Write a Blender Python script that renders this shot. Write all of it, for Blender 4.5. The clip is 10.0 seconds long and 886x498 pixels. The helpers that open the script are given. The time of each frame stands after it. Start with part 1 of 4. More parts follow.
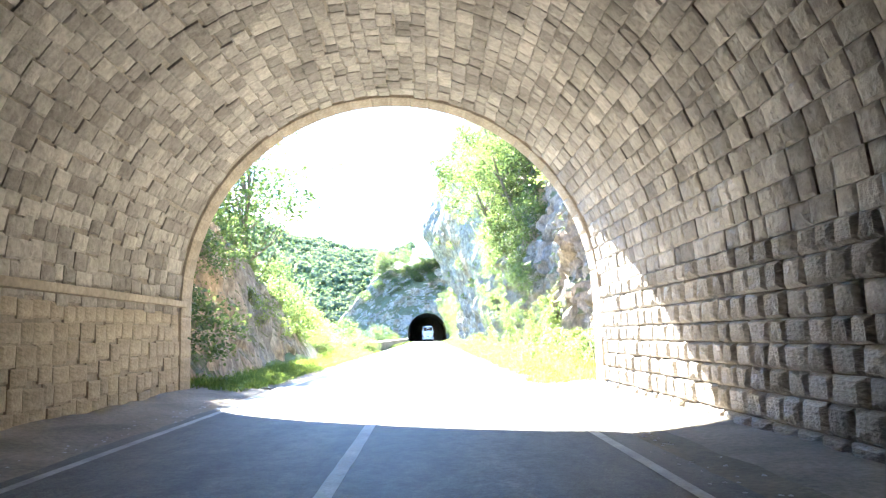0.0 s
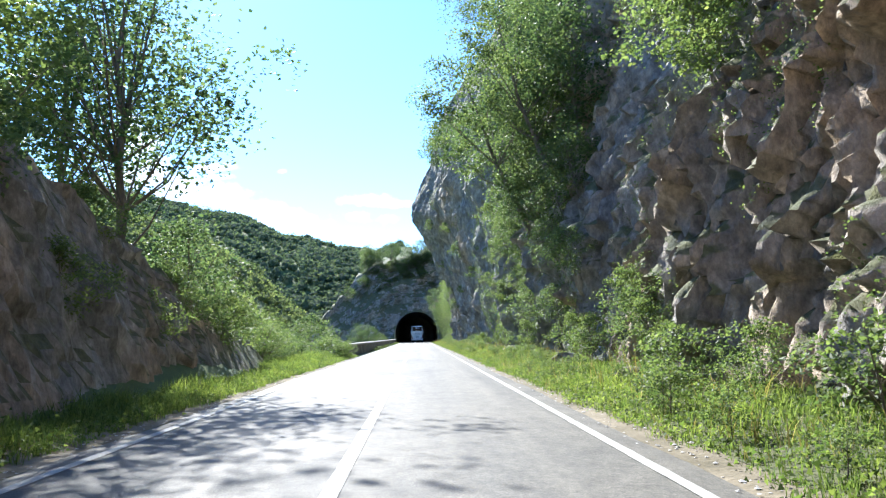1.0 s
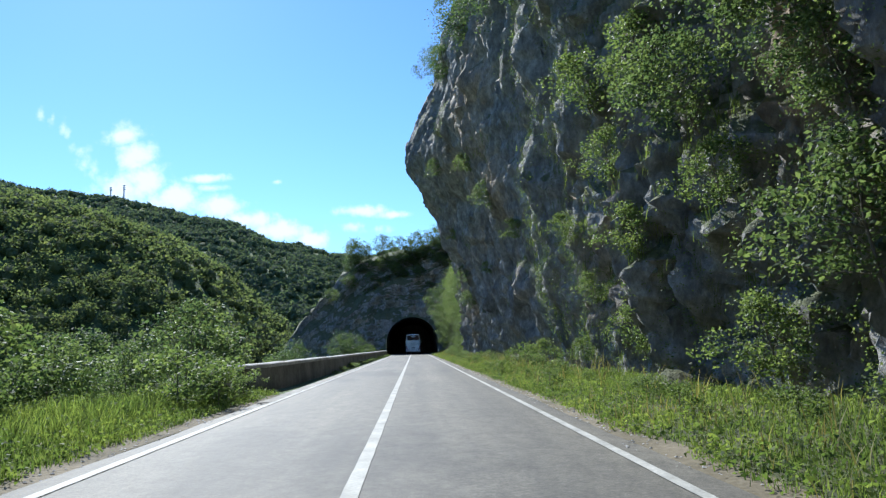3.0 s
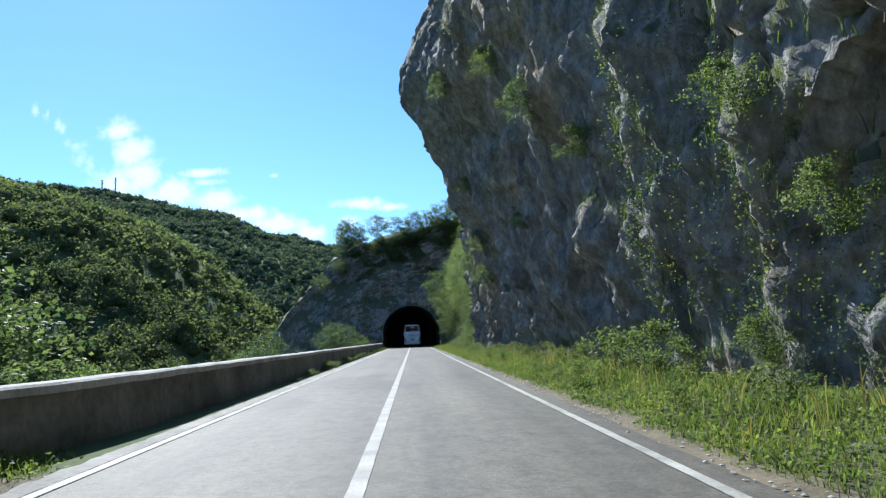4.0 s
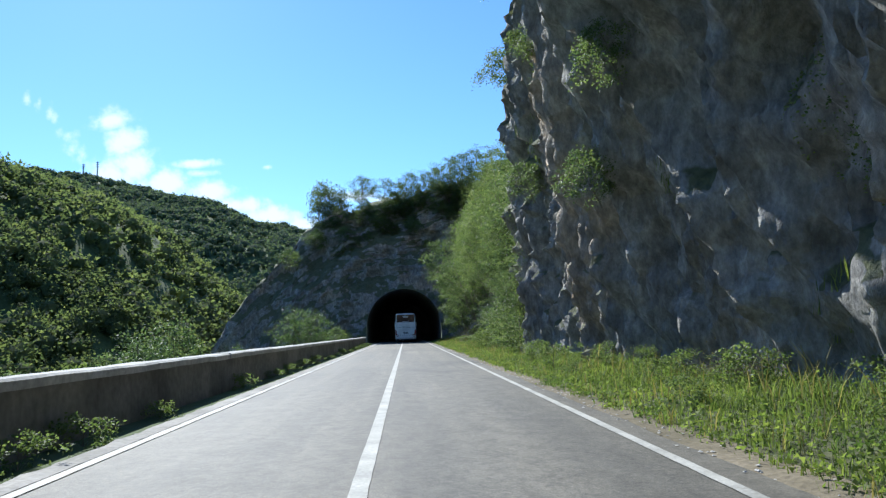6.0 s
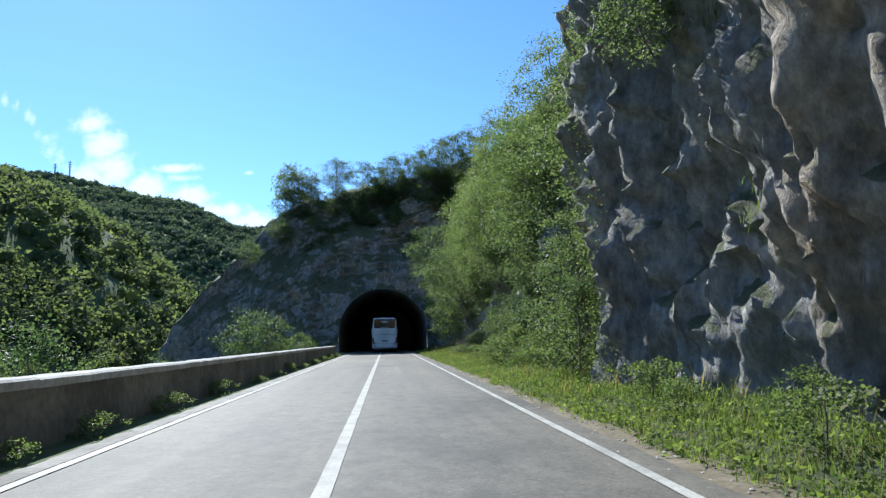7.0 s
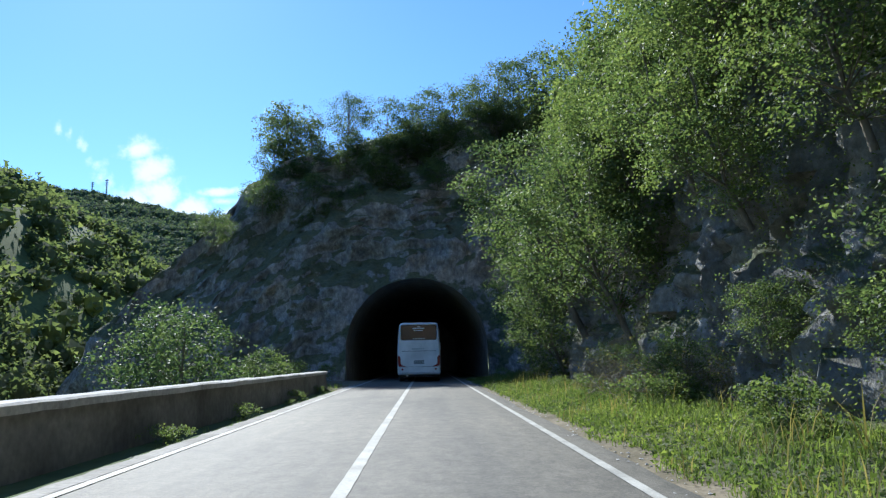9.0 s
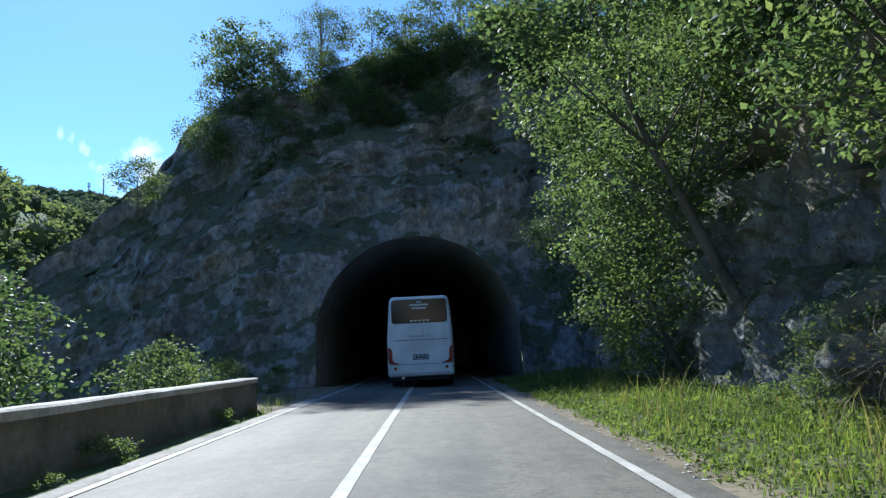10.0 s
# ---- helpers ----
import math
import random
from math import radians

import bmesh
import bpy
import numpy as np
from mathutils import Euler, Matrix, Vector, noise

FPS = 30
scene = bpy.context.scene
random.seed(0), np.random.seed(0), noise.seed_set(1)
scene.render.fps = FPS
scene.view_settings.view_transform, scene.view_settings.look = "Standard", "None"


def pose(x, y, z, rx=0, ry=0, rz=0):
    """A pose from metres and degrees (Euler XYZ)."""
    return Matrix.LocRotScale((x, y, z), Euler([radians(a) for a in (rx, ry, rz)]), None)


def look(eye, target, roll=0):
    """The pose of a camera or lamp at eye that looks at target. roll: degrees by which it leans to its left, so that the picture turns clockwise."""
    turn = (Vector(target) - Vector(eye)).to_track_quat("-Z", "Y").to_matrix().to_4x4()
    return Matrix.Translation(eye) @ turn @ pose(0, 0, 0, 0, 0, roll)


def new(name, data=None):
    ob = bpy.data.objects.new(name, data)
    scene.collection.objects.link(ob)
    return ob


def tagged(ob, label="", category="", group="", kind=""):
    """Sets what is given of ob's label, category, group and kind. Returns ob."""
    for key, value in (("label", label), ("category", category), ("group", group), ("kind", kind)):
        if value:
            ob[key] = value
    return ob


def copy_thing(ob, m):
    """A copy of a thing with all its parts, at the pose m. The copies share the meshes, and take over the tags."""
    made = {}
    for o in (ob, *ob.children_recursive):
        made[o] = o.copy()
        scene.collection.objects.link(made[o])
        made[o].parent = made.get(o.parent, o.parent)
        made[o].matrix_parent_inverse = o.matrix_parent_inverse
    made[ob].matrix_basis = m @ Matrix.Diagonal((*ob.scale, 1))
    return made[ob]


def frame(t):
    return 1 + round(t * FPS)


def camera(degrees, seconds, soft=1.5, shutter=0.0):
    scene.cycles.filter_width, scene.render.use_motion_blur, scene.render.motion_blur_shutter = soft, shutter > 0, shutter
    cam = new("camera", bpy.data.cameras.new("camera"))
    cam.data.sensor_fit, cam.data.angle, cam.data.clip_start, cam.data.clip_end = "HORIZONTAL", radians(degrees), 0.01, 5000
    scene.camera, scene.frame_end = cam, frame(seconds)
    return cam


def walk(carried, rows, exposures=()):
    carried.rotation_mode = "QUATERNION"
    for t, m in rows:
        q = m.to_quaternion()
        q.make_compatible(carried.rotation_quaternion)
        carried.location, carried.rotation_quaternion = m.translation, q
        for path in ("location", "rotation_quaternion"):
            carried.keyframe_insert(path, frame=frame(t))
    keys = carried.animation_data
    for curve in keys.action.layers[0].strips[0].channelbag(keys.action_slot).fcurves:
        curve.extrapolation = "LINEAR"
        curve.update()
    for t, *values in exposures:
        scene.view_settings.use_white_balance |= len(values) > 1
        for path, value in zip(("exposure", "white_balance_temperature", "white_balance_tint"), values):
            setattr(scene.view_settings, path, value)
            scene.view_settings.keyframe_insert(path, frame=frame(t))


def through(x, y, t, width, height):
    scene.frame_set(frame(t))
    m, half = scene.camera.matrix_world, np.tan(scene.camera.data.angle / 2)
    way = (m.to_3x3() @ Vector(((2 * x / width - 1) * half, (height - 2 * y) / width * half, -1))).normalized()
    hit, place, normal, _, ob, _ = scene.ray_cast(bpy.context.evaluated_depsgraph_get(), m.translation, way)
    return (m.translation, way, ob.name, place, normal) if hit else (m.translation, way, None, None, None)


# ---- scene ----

# ---------------------------------------------------------------- camera
PATH = [
    (0.0, 0.85, 0.00, 1.24, -1.05, 6.98, 1.44),
    (0.5, 0.80, 6.95, 1.24, -1.57, 6.90, 1.14),
    (1.0, 0.72, 14.05, 1.24, -1.95, 7.01, 1.29),
    (1.5, 0.66, 21.21, 1.24, -2.10, 7.01, 0.98),
    (2.0, 0.62, 28.34, 1.24, -2.18, 7.41, 1.13),
    (2.5, 0.58, 35.41, 1.24, -2.22, 7.63, 1.33),
    (3.0, 0.56, 42.38, 1.24, -2.31, 7.84, 1.48),
    (3.2, 0.54, 45.14, 1.24, -2.34, 7.90, 1.84),
    (4.3, 0.50, 60.13, 1.24, -2.35, 6.90, 2.19),
    (4.5, 0.50, 62.83, 1.24, -2.11, 6.81, 2.03),
    (5.0, 0.47, 69.60, 1.24, -2.30, 6.42, 2.18),
    (5.5, 0.45, 76.41, 1.24, -2.54, 6.35, 1.84),
    (6.0, 0.39, 83.30, 1.24, -3.00, 6.63, 1.68),
    (6.2, 0.40, 86.09, 1.24, -3.04, 6.59, 1.54),
    (7.3, 0.61, 101.85, 1.24, -4.85, 7.65, 1.16),
    (7.5, 0.67, 104.79, 1.24, -4.60, 7.87, 1.13),
    (8.0, 0.71, 112.26, 1.24, -3.75, 8.09, 1.15),
    (8.5, 0.76, 119.86, 1.24, -2.60, 8.49, 1.04),
    (9.0, 0.82, 127.51, 1.24, -1.35, 8.96, 1.16),
    (9.5, 0.88, 135.13, 1.24, -0.88, 8.81, 1.70),
    (10.0, 0.90, 142.59, 1.24, -0.73, 8.46, 2.76),
]
cam = camera(64, 10.0, soft=1.3)
EXPOSURE = [(0.0, 4.9, 6350, 9), (0.3, 3.3, 6300, 9), (0.5, 2.35, 6200, 9), (1.0, 2.15, 5900, 9), (1.5, 1.52, 5800, 8), (2.2, 1.12, 5800, 7), (8.4, 1.12, 5850, 6), (10.0, 1.24, 5700, 6)]
walk(cam, [(t, pose(x, y, z, 90 + pitch, roll, yaw)) for t, x, y, z, yaw, pitch, roll in PATH], EXPOSURE)

# ---------------------------------------------------------------- daylight
SUN_EL, SUN_AZ = radians(39), radians(23)
world = bpy.data.worlds.new("world")
scene.world = world
world.use_nodes = True
wn, wl = world.node_tree.nodes, world.node_tree.links


def calc(op, a, b=0.0, c=0.0):
    m = wn.new("ShaderNodeMath")
    m.operation = op
    for slot, v in enumerate((a, b, c)):
        if isinstance(v, (int, float)):
            m.inputs[slot].default_value = v
        else:
            wl.new(v, m.inputs[slot])
    return m.outputs[0]


sky = wn.new("ShaderNodeTexSky")
sky.sky_type, sky.sun_disc = "NISHITA", False
sky.sun_elevation, sky.sun_rotation = SUN_EL, -SUN_AZ
sky.air_density, sky.dust_density, sky.ozone_density = 1.0, 0.1, 4.0
# fair-weather clouds low over the far ridge: (across, up, width, height, weight) as slopes of the line of sight
CLOUDS = ((-0.406, 0.311, 0.027, 0.016, 1), (-0.391, 0.281, 0.026, 0.024, 1), (-0.374, 0.246, 0.033, 0.026, 1), (-0.402, 0.231, 0.044, 0.024, 0.9), (-0.335, 0.217, 0.036, 0.022, 1),
          (-0.296, 0.246, 0.032, 0.007, 0.95), (-0.284, 0.232, 0.028, 0.006, 0.85), (-0.272, 0.207, 0.036, 0.016, 1), (-0.232, 0.185, 0.036, 0.014, 1), (-0.185, 0.168, 0.040, 0.014, 1),
          (-0.137, 0.154, 0.032, 0.012, 0.95), (-0.073, 0.195, 0.036, 0.008, 1), (-0.024, 0.189, 0.033, 0.006, 0.9), (-0.089, 0.173, 0.036, 0.011, 0.7), (-0.049, 0.168, 0.040, 0.011, 0.6),
          (-0.526, 0.345, 0.008, 0.015, 0.68), (-0.494, 0.328, 0.008, 0.022, 0.68), (-0.480, 0.298, 0.011, 0.025, 0.68), (-0.462, 0.269, 0.014, 0.024, 0.68), (-0.434, 0.248, 0.023, 0.021, 0.68),
          (-0.191, 0.240, 0.008, 0.004, 0.6), (-0.510, 0.337, 0.008, 0.018, 0.66), (-0.487, 0.313, 0.009, 0.024, 0.66), (-0.471, 0.283, 0.013, 0.025, 0.66), (-0.448, 0.259, 0.018, 0.022, 0.66))
geo = wn.new("ShaderNodeTexCoord")
split = wn.new("ShaderNodeSeparateXYZ")
wl.new(geo.outputs["Generated"], split.inputs[0])
ahead = calc("MAXIMUM", split.outputs[1], 0.05)
across, up = calc("DIVIDE", split.outputs[0], ahead), calc("DIVIDE", split.outputs[2], ahead)
puff = wn.new("ShaderNodeTexNoise")
puff.inputs["Scale"].default_value, puff.inputs["Detail"].default_value, puff.inputs["Roughness"].default_value = 36, 9, 0.6
wl.new(geo.outputs["Generated"], puff.inputs["Vector"])
cover = None
for cu, cv, cw, ch, weight in CLOUDS:
    du, dv = calc("DIVIDE", calc("SUBTRACT", across, cu), cw * 1.3), calc("DIVIDE", calc("SUBTRACT", up, cv), ch * 1.3)
    r = calc("SQRT", calc("ADD", calc("MULTIPLY", du, du), calc("MULTIPLY", dv, dv)))
    one = calc("MULTIPLY", calc("SUBTRACT", 1.25, calc("MULTIPLY", r, 0.62)), weight)
    cover = one if cover is None else calc("MAXIMUM", cover, one)
cloud = wn.new("ShaderNodeMapRange")
cloud.interpolation_type = "SMOOTHSTEP"
cloud.inputs["From Min"].default_value, cloud.inputs["From Max"].default_value = 0.6, 1.12
wl.new(calc("ADD", cover, calc("MULTIPLY", calc("SUBTRACT", puff.outputs[0], 0.5), 1.25)), cloud.inputs["Value"])
blend = wn.new("ShaderNodeMix")
blend.data_type = "RGBA"
wl.new(calc("MULTIPLY", cloud.outputs[0], 0.8), blend.inputs[0])
deep = wn.new("ShaderNodeMix")
deep.data_type, deep.blend_type = "RGBA", "MULTIPLY"
deep.inputs[0].default_value = 1.0
wl.new(sky.outputs[0], deep.inputs[6])
deep.inputs[7].default_value = (0.66, 0.82, 1.0, 1)
wl.new(deep.outputs[2], blend.inputs[6])
blend.inputs[7].default_value = (6.0, 6.4, 6.8, 1)
wl.new(blend.outputs[2], wn["Background"].inputs["Color"])
wn["Background"].inputs["Strength"].default_value = 0.09
sun = new("sun", bpy.data.lights.new("sun", "SUN"))
sun.data.energy, sun.data.angle, sun.data.color = 3.8, radians(0.6), (1.0, 0.95, 0.86)
toward = Vector((-math.sin(SUN_AZ) * math.cos(SUN_EL), math.cos(SUN_AZ) * math.cos(SUN_EL), math.sin(SUN_EL)))
sun.matrix_world = look(toward * 100, (0, 0, 0))


# ---------------------------------------------------------------- materials
def shader(name, rough=0.8, metal=0.0, spec=0.4):
    m = bpy.data.materials.new(name)
    m.use_nodes = True
    b = m.node_tree.nodes["Principled BSDF"]
    b.inputs["Roughness"].default_value, b.inputs["Metallic"].default_value = rough, metal
    b.inputs["Specular IOR Level"].default_value = spec
    return m, m.node_tree.nodes, m.node_tree.links, b


def ramp(nodes, links, source, stops):
    r = nodes.new("ShaderNodeValToRGB")
    e = r.color_ramp.elements
    e[0].position, e[0].color = stops[0][0], (*stops[0][1], 1)
    e[1].position, e[1].color = stops[-1][0], (*stops[-1][1], 1)
    for p, c in stops[1:-1]:
        e.new(p).color = (*c, 1)
    links.new(source, r.inputs[0])
    return r.outputs[0]


def mix(nodes, links, a, b, factor, mode="MIX"):
    m = nodes.new("ShaderNodeMix")
    m.data_type, m.blend_type = "RGBA", mode
    for slot, v in ((0, factor), (6, a), (7, b)):
        if isinstance(v, (int, float)):
            m.inputs[slot].default_value = v
        elif isinstance(v, tuple):
            m.inputs[slot].default_value = (*v, 1)
        else:
            links.new(v, m.inputs[slot])
    return m.outputs[2]


def tex(nodes, links, scale, detail=4, stretch=(1, 1, 1), kind="noise", rough=0.55):
    co = nodes.new("ShaderNodeTexCoord")
    mp = nodes.new("ShaderNodeMapping")
    mp.inputs["Scale"].default_value = stretch
    links.new(co.outputs["Object"], mp.inputs[0])
    if kind == "noise":
        n = nodes.new("ShaderNodeTexNoise")
        n.inputs["Detail"].default_value, n.inputs["Roughness"].default_value = detail, rough
    else:
        n = nodes.new("ShaderNodeTexVoronoi")
    n.inputs["Scale"].default_value = scale
    links.new(mp.outputs[0], n.inputs["Vector"])
    return n.outputs[0]


def bumped(nodes, links, b, height, strength, distance):
    bp = nodes.new("ShaderNodeBump")
    bp.inputs["Strength"].default_value, bp.inputs["Distance"].default_value = strength, distance
    links.new(height, bp.inputs["Height"])
    links.new(bp.outputs[0], b.inputs["Normal"])


def grained(name, low, high, big, fine, rough=0.85, bump=0.5, depth=0.02, stretch=(1, 1, 1), mid=None, vary=0.0, spec=0.3):
    """A weathered surface: a wide tone, a fine grain over it, relief, and a tone of its own per object."""
    m, n, k, b = shader(name, rough, spec=spec)
    wide, small = tex(n, k, big, 5, stretch), tex(n, k, fine, 6, stretch)
    stops = [(0.3, low), (0.7, high)] if mid is None else [(0.3, low), (0.5, mid), (0.7, high)]
    c = ramp(n, k, wide, stops)
    c = mix(n, k, c, ramp(n, k, small, [(0.25, (0.62, 0.62, 0.62)), (0.75, (1.25, 1.25, 1.25))]), 0.8, "MULTIPLY")
    if vary:
        info = n.new("ShaderNodeObjectInfo")
        v = ramp(n, k, info.outputs["Random"], [(0.0, (1 - vary,) * 3), (1.0, (1 + vary,) * 3)])
        c = mix(n, k, c, v, 1.0, "MULTIPLY")
    k.new(c, b.inputs["Base Color"])
    bumped(n, k, b, small, bump, depth)
    return m


def plain(name, colour, rough=0.5, metal=0.0, spec=0.5):
    m, n, k, b = shader(name, rough, metal, spec)
    b.inputs["Base Color"].default_value = (*colour, 1)
    return m


def leafy(name, dark, light, sheen=0.52, through=0.5):
    """Leaves: each one its own green, some light through them."""
    m, n, k, b = shader(name, sheen, spec=0.22)
    g = n.new("ShaderNodeNewGeometry")
    c = ramp(n, k, g.outputs["Random Per Island"], [(0.0, dark), (0.6, tuple((a + e) / 2 for a, e in zip(dark, light))), (1.0, light)])
    wide = tex(n, k, 0.5, 3)
    c = mix(n, k, c, ramp(n, k, wide, [(0.3, (0.55, 0.62, 0.66)), (0.7, (1.35, 1.25, 1.0))]), 0.8, "MULTIPLY")
    k.new(c, b.inputs["Base Color"])
    t = n.new("ShaderNodeBsdfTranslucent")
    tc = mix(n, k, c, (1.75, 1.85, 1.1), 1.0, "MULTIPLY")
    k.new(tc, t.inputs["Color"])
    s = n.new("ShaderNodeMixShader")
    s.inputs[0].default_value = through
    k.new(b.outputs[0], s.inputs[1])
    k.new(t.outputs[0], s.inputs[2])
    k.new(s.outputs[0], n["Material Output"].inputs["Surface"])
    return m




def asphalt():
    """Worn asphalt: fine stone grain, long wheel-polished bands, dark mended patches and hairline cracks."""
    m, n, k, b = shader("asphalt", 0.72, spec=0.35)
    grain, band, patch = tex(n, k, 70, 5), tex(n, k, 1.1, 3, (1, 0.04, 1)), tex(n, k, 0.22, 4, (1, 0.5, 1))
    c = ramp(n, k, grain, [(0.3, (0.053, 0.050, 0.043)), (0.7, (0.162, 0.152, 0.132))])
    mottle = mix(n, k, tex(n, k, 3.5, 6, (1, 0.6, 1), rough=0.7), tex(n, k, 16, 5), 0.45)
    c = mix(n, k, c, ramp(n, k, mottle, [(0.38, (0.66, 0.66, 0.66)), (0.62, (1.3, 1.29, 1.27))]), 1.0, "MULTIPLY")
    c = mix(n, k, c, ramp(n, k, band, [(0.32, (0.74, 0.745, 0.76)), (0.68, (1.24, 1.22, 1.17))]), 1.0, "MULTIPLY")
    c = mix(n, k, c, ramp(n, k, patch, [(0.36, (0.62, 0.63, 0.66)), (0.44, (0.95, 0.95, 0.95)), (0.7, (1.18, 1.16, 1.12))]), 1.0, "MULTIPLY")
    crack = n.new("ShaderNodeTexVoronoi")
    crack.feature = "DISTANCE_TO_EDGE"
    crack.inputs["Scale"].default_value = 0.55
    co = n.new("ShaderNodeTexCoord")
    bend = mix(n, k, co.outputs["Object"], tex(n, k, 1.3, 4), 0.35)
    k.new(bend, crack.inputs["Vector"])
    c = mix(n, k, c, ramp(n, k, crack.outputs["Distance"], [(0.0, (0.45, 0.45, 0.45)), (0.006, (1, 1, 1))]), 0.3, "MULTIPLY")
    k.new(c, b.inputs["Base Color"])
    bumped(n, k, b, grain, 0.5, 0.006)
    return m


ASPHALT = asphalt()
ROAD_PAINT = grained("road_paint", (0.27, 0.265, 0.24), (0.50, 0.488, 0.445), 1.6, 30, 0.7, 0.3, 0.003)
SOIL = grained("soil", (0.10, 0.085, 0.05), (0.24, 0.20, 0.14), 0.8, 14, 0.95, 0.7, 0.03)
SAND = grained("pale_sand", (0.16, 0.14, 0.11), (0.31, 0.27, 0.215), 0.9, 16, 0.95, 0.7, 0.02)
MEADOW = grained("meadow", (0.055, 0.085, 0.028), (0.11, 0.14, 0.05), 0.03, 2, 0.95, 0.3, 0.04)


def rock_face(name):
    """Limestone: grey, ochre stains, dark water streaks, and moss where it lies flat."""
    m, n, k, b = shader(name, 0.88, spec=0.35)
    wide, small, streak = tex(n, k, 0.16, 4), tex(n, k, 2.6, 7, (1, 1, 0.7), rough=0.65), tex(n, k, 0.8, 5, (1, 1, 0.12))
    c = ramp(n, k, small, [(0.28, (0.13, 0.127, 0.122)), (0.5, (0.27, 0.262, 0.248)), (0.75, (0.50, 0.48, 0.45))])
    co = n.new("ShaderNodeTexCoord")
    where = n.new("ShaderNodeSeparateXYZ")
    k.new(co.outputs["Object"], where.inputs[0])
    rusty = n.new("ShaderNodeMapRange")
    rusty.inputs["From Min"].default_value, rusty.inputs["From Max"].default_value = 52, 30
    rusty.inputs["To Max"].default_value = 0.14
    k.new(where.outputs[1], rusty.inputs["Value"])
    iron = n.new("ShaderNodeMath")
    iron.operation = "ADD"
    k.new(wide, iron.inputs[0])
    k.new(rusty.outputs[0], iron.inputs[1])
    ochre = ramp(n, k, iron.outputs[0], [(0.52, (0, 0, 0)), (0.72, (0.8, 0.8, 0.8))])
    c = mix(n, k, c, mix(n, k, c, (1.5, 1.12, 0.76), 1.0, "MULTIPLY"), ochre)
    c = mix(n, k, c, ramp(n, k, tex(n, k, 7.0, 7, (1, 1, 0.5), rough=0.75), [(0.34, (0.5, 0.5, 0.51)), (0.55, (1.05, 1.05, 1.04)), (0.7, (1.4, 1.38, 1.34))]), 0.75, "MULTIPLY")
    c = mix(n, k, c, ramp(n, k, streak, [(0.3, (0.5, 0.51, 0.52)), (0.6, (1.1, 1.1, 1.1))]), 0.85, "MULTIPLY")
    g = n.new("ShaderNodeNewGeometry")
    sep = n.new("ShaderNodeSeparateXYZ")
    k.new(g.outputs["Normal"], sep.inputs[0])
    flat = n.new("ShaderNodeMath")
    flat.operation = "ADD"
    k.new(sep.outputs[2], flat.inputs[0])
    k.new(tex(n, k, 1.1, 4), flat.inputs[1])
    moss = ramp(n, k, flat.outputs[0], [(0.9, (0, 0, 0)), (1.35, (0.8, 0.8, 0.8))])
    green = ramp(n, k, tex(n, k, 6, 5), [(0.3, (0.03, 0.045, 0.012)), (0.7, (0.11, 0.125, 0.04))])
    c = mix(n, k, c, green, moss)
    k.new(c, b.inputs["Base Color"])
    pits = n.new("ShaderNodeTexVoronoi")
    pits.inputs["Scale"].default_value = 3.4
    k.new(mix(n, k, co.outputs["Object"], tex(n, k, 1.6, 4), 0.4), pits.inputs["Vector"])
    drip = tex(n, k, 5.0, 7, (1, 1, 0.35), rough=0.72)
    both = mix(n, k, mix(n, k, small, drip, 0.5), pits.outputs["Distance"], 0.3)
    bumped(n, k, b, both, 1.0, 0.3)
    return m


ROCK = rock_face("limestone")
STONE = grained("tunnel_stone", (0.275, 0.252, 0.235), (0.47, 0.44, 0.405), 0.9, 9, 0.9, 1.0, 0.05, vary=0.30)
MORTAR = grained("mortar", (0.24, 0.21, 0.18), (0.40, 0.36, 0.31), 1.0, 20, 0.95, 0.6, 0.01)
RENDER_COAT = grained("weathered_render", (0.32, 0.275, 0.22), (0.52, 0.45, 0.37), 0.7, 8, 0.95, 0.8, 0.02, vary=0.1)
CONCRETE = grained("concrete", (0.22, 0.21, 0.19), (0.40, 0.38, 0.35), 0.8, 14, 0.9, 0.5, 0.01)
# pale concrete, lightened further to carry the sun on the parapet's top
COPING = grained("pale_concrete", (0.33, 0.32, 0.30), (0.58, 0.56, 0.53), 0.9, 12, 0.9, 0.5, 0.01)
BARK = grained("bark", (0.09, 0.08, 0.065), (0.24, 0.21, 0.175), 3, 18, 0.95, 0.9, 0.02, (1, 1, 0.25))
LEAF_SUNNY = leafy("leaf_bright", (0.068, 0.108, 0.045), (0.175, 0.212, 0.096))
LEAF_DARK = leafy("leaf_deep", (0.046, 0.08, 0.045), (0.122, 0.16, 0.086))
LEAF_MID = leafy("leaf_middle", (0.052, 0.085, 0.046), (0.15, 0.188, 0.094))
# distance haze is put into the leaf colours: far ridge bluer, near spur lighter
LEAF_FAR_HAZY = leafy("leaf_far", (0.07, 0.10, 0.07), (0.12, 0.15, 0.095), 0.95, 0.4)
LEAF_SPUR = leafy("leaf_spur", (0.08, 0.11, 0.058), (0.165, 0.19, 0.098), 0.9, 0.45)
TURF = grained("turf", (0.05, 0.06, 0.025), (0.13, 0.13, 0.06), 0.9, 9, 0.95, 0.8, 0.04)
GRASS = leafy("grass", (0.062, 0.10, 0.03), (0.185, 0.225, 0.078), 0.65, 0.5)
DRY_GRASS = leafy("dry_grass", (0.16, 0.14, 0.06), (0.36, 0.31, 0.16), 0.7, 0.3)


# ---------------------------------------------------------------- mesh helpers
def mesh_object(name, verts, faces, material, parent=None, smooth=False, label="", category="", group="", kind=""):
    me = bpy.data.meshes.new(name)
    me.from_pydata(verts, [], faces)
    me.materials.append(material)
    me.update()
    if smooth:
        me.polygons.foreach_set("use_smooth", [True] * len(me.polygons))
    ob = new(name, me)
    ob.parent = parent
    return tagged(ob, label, category, group, kind)


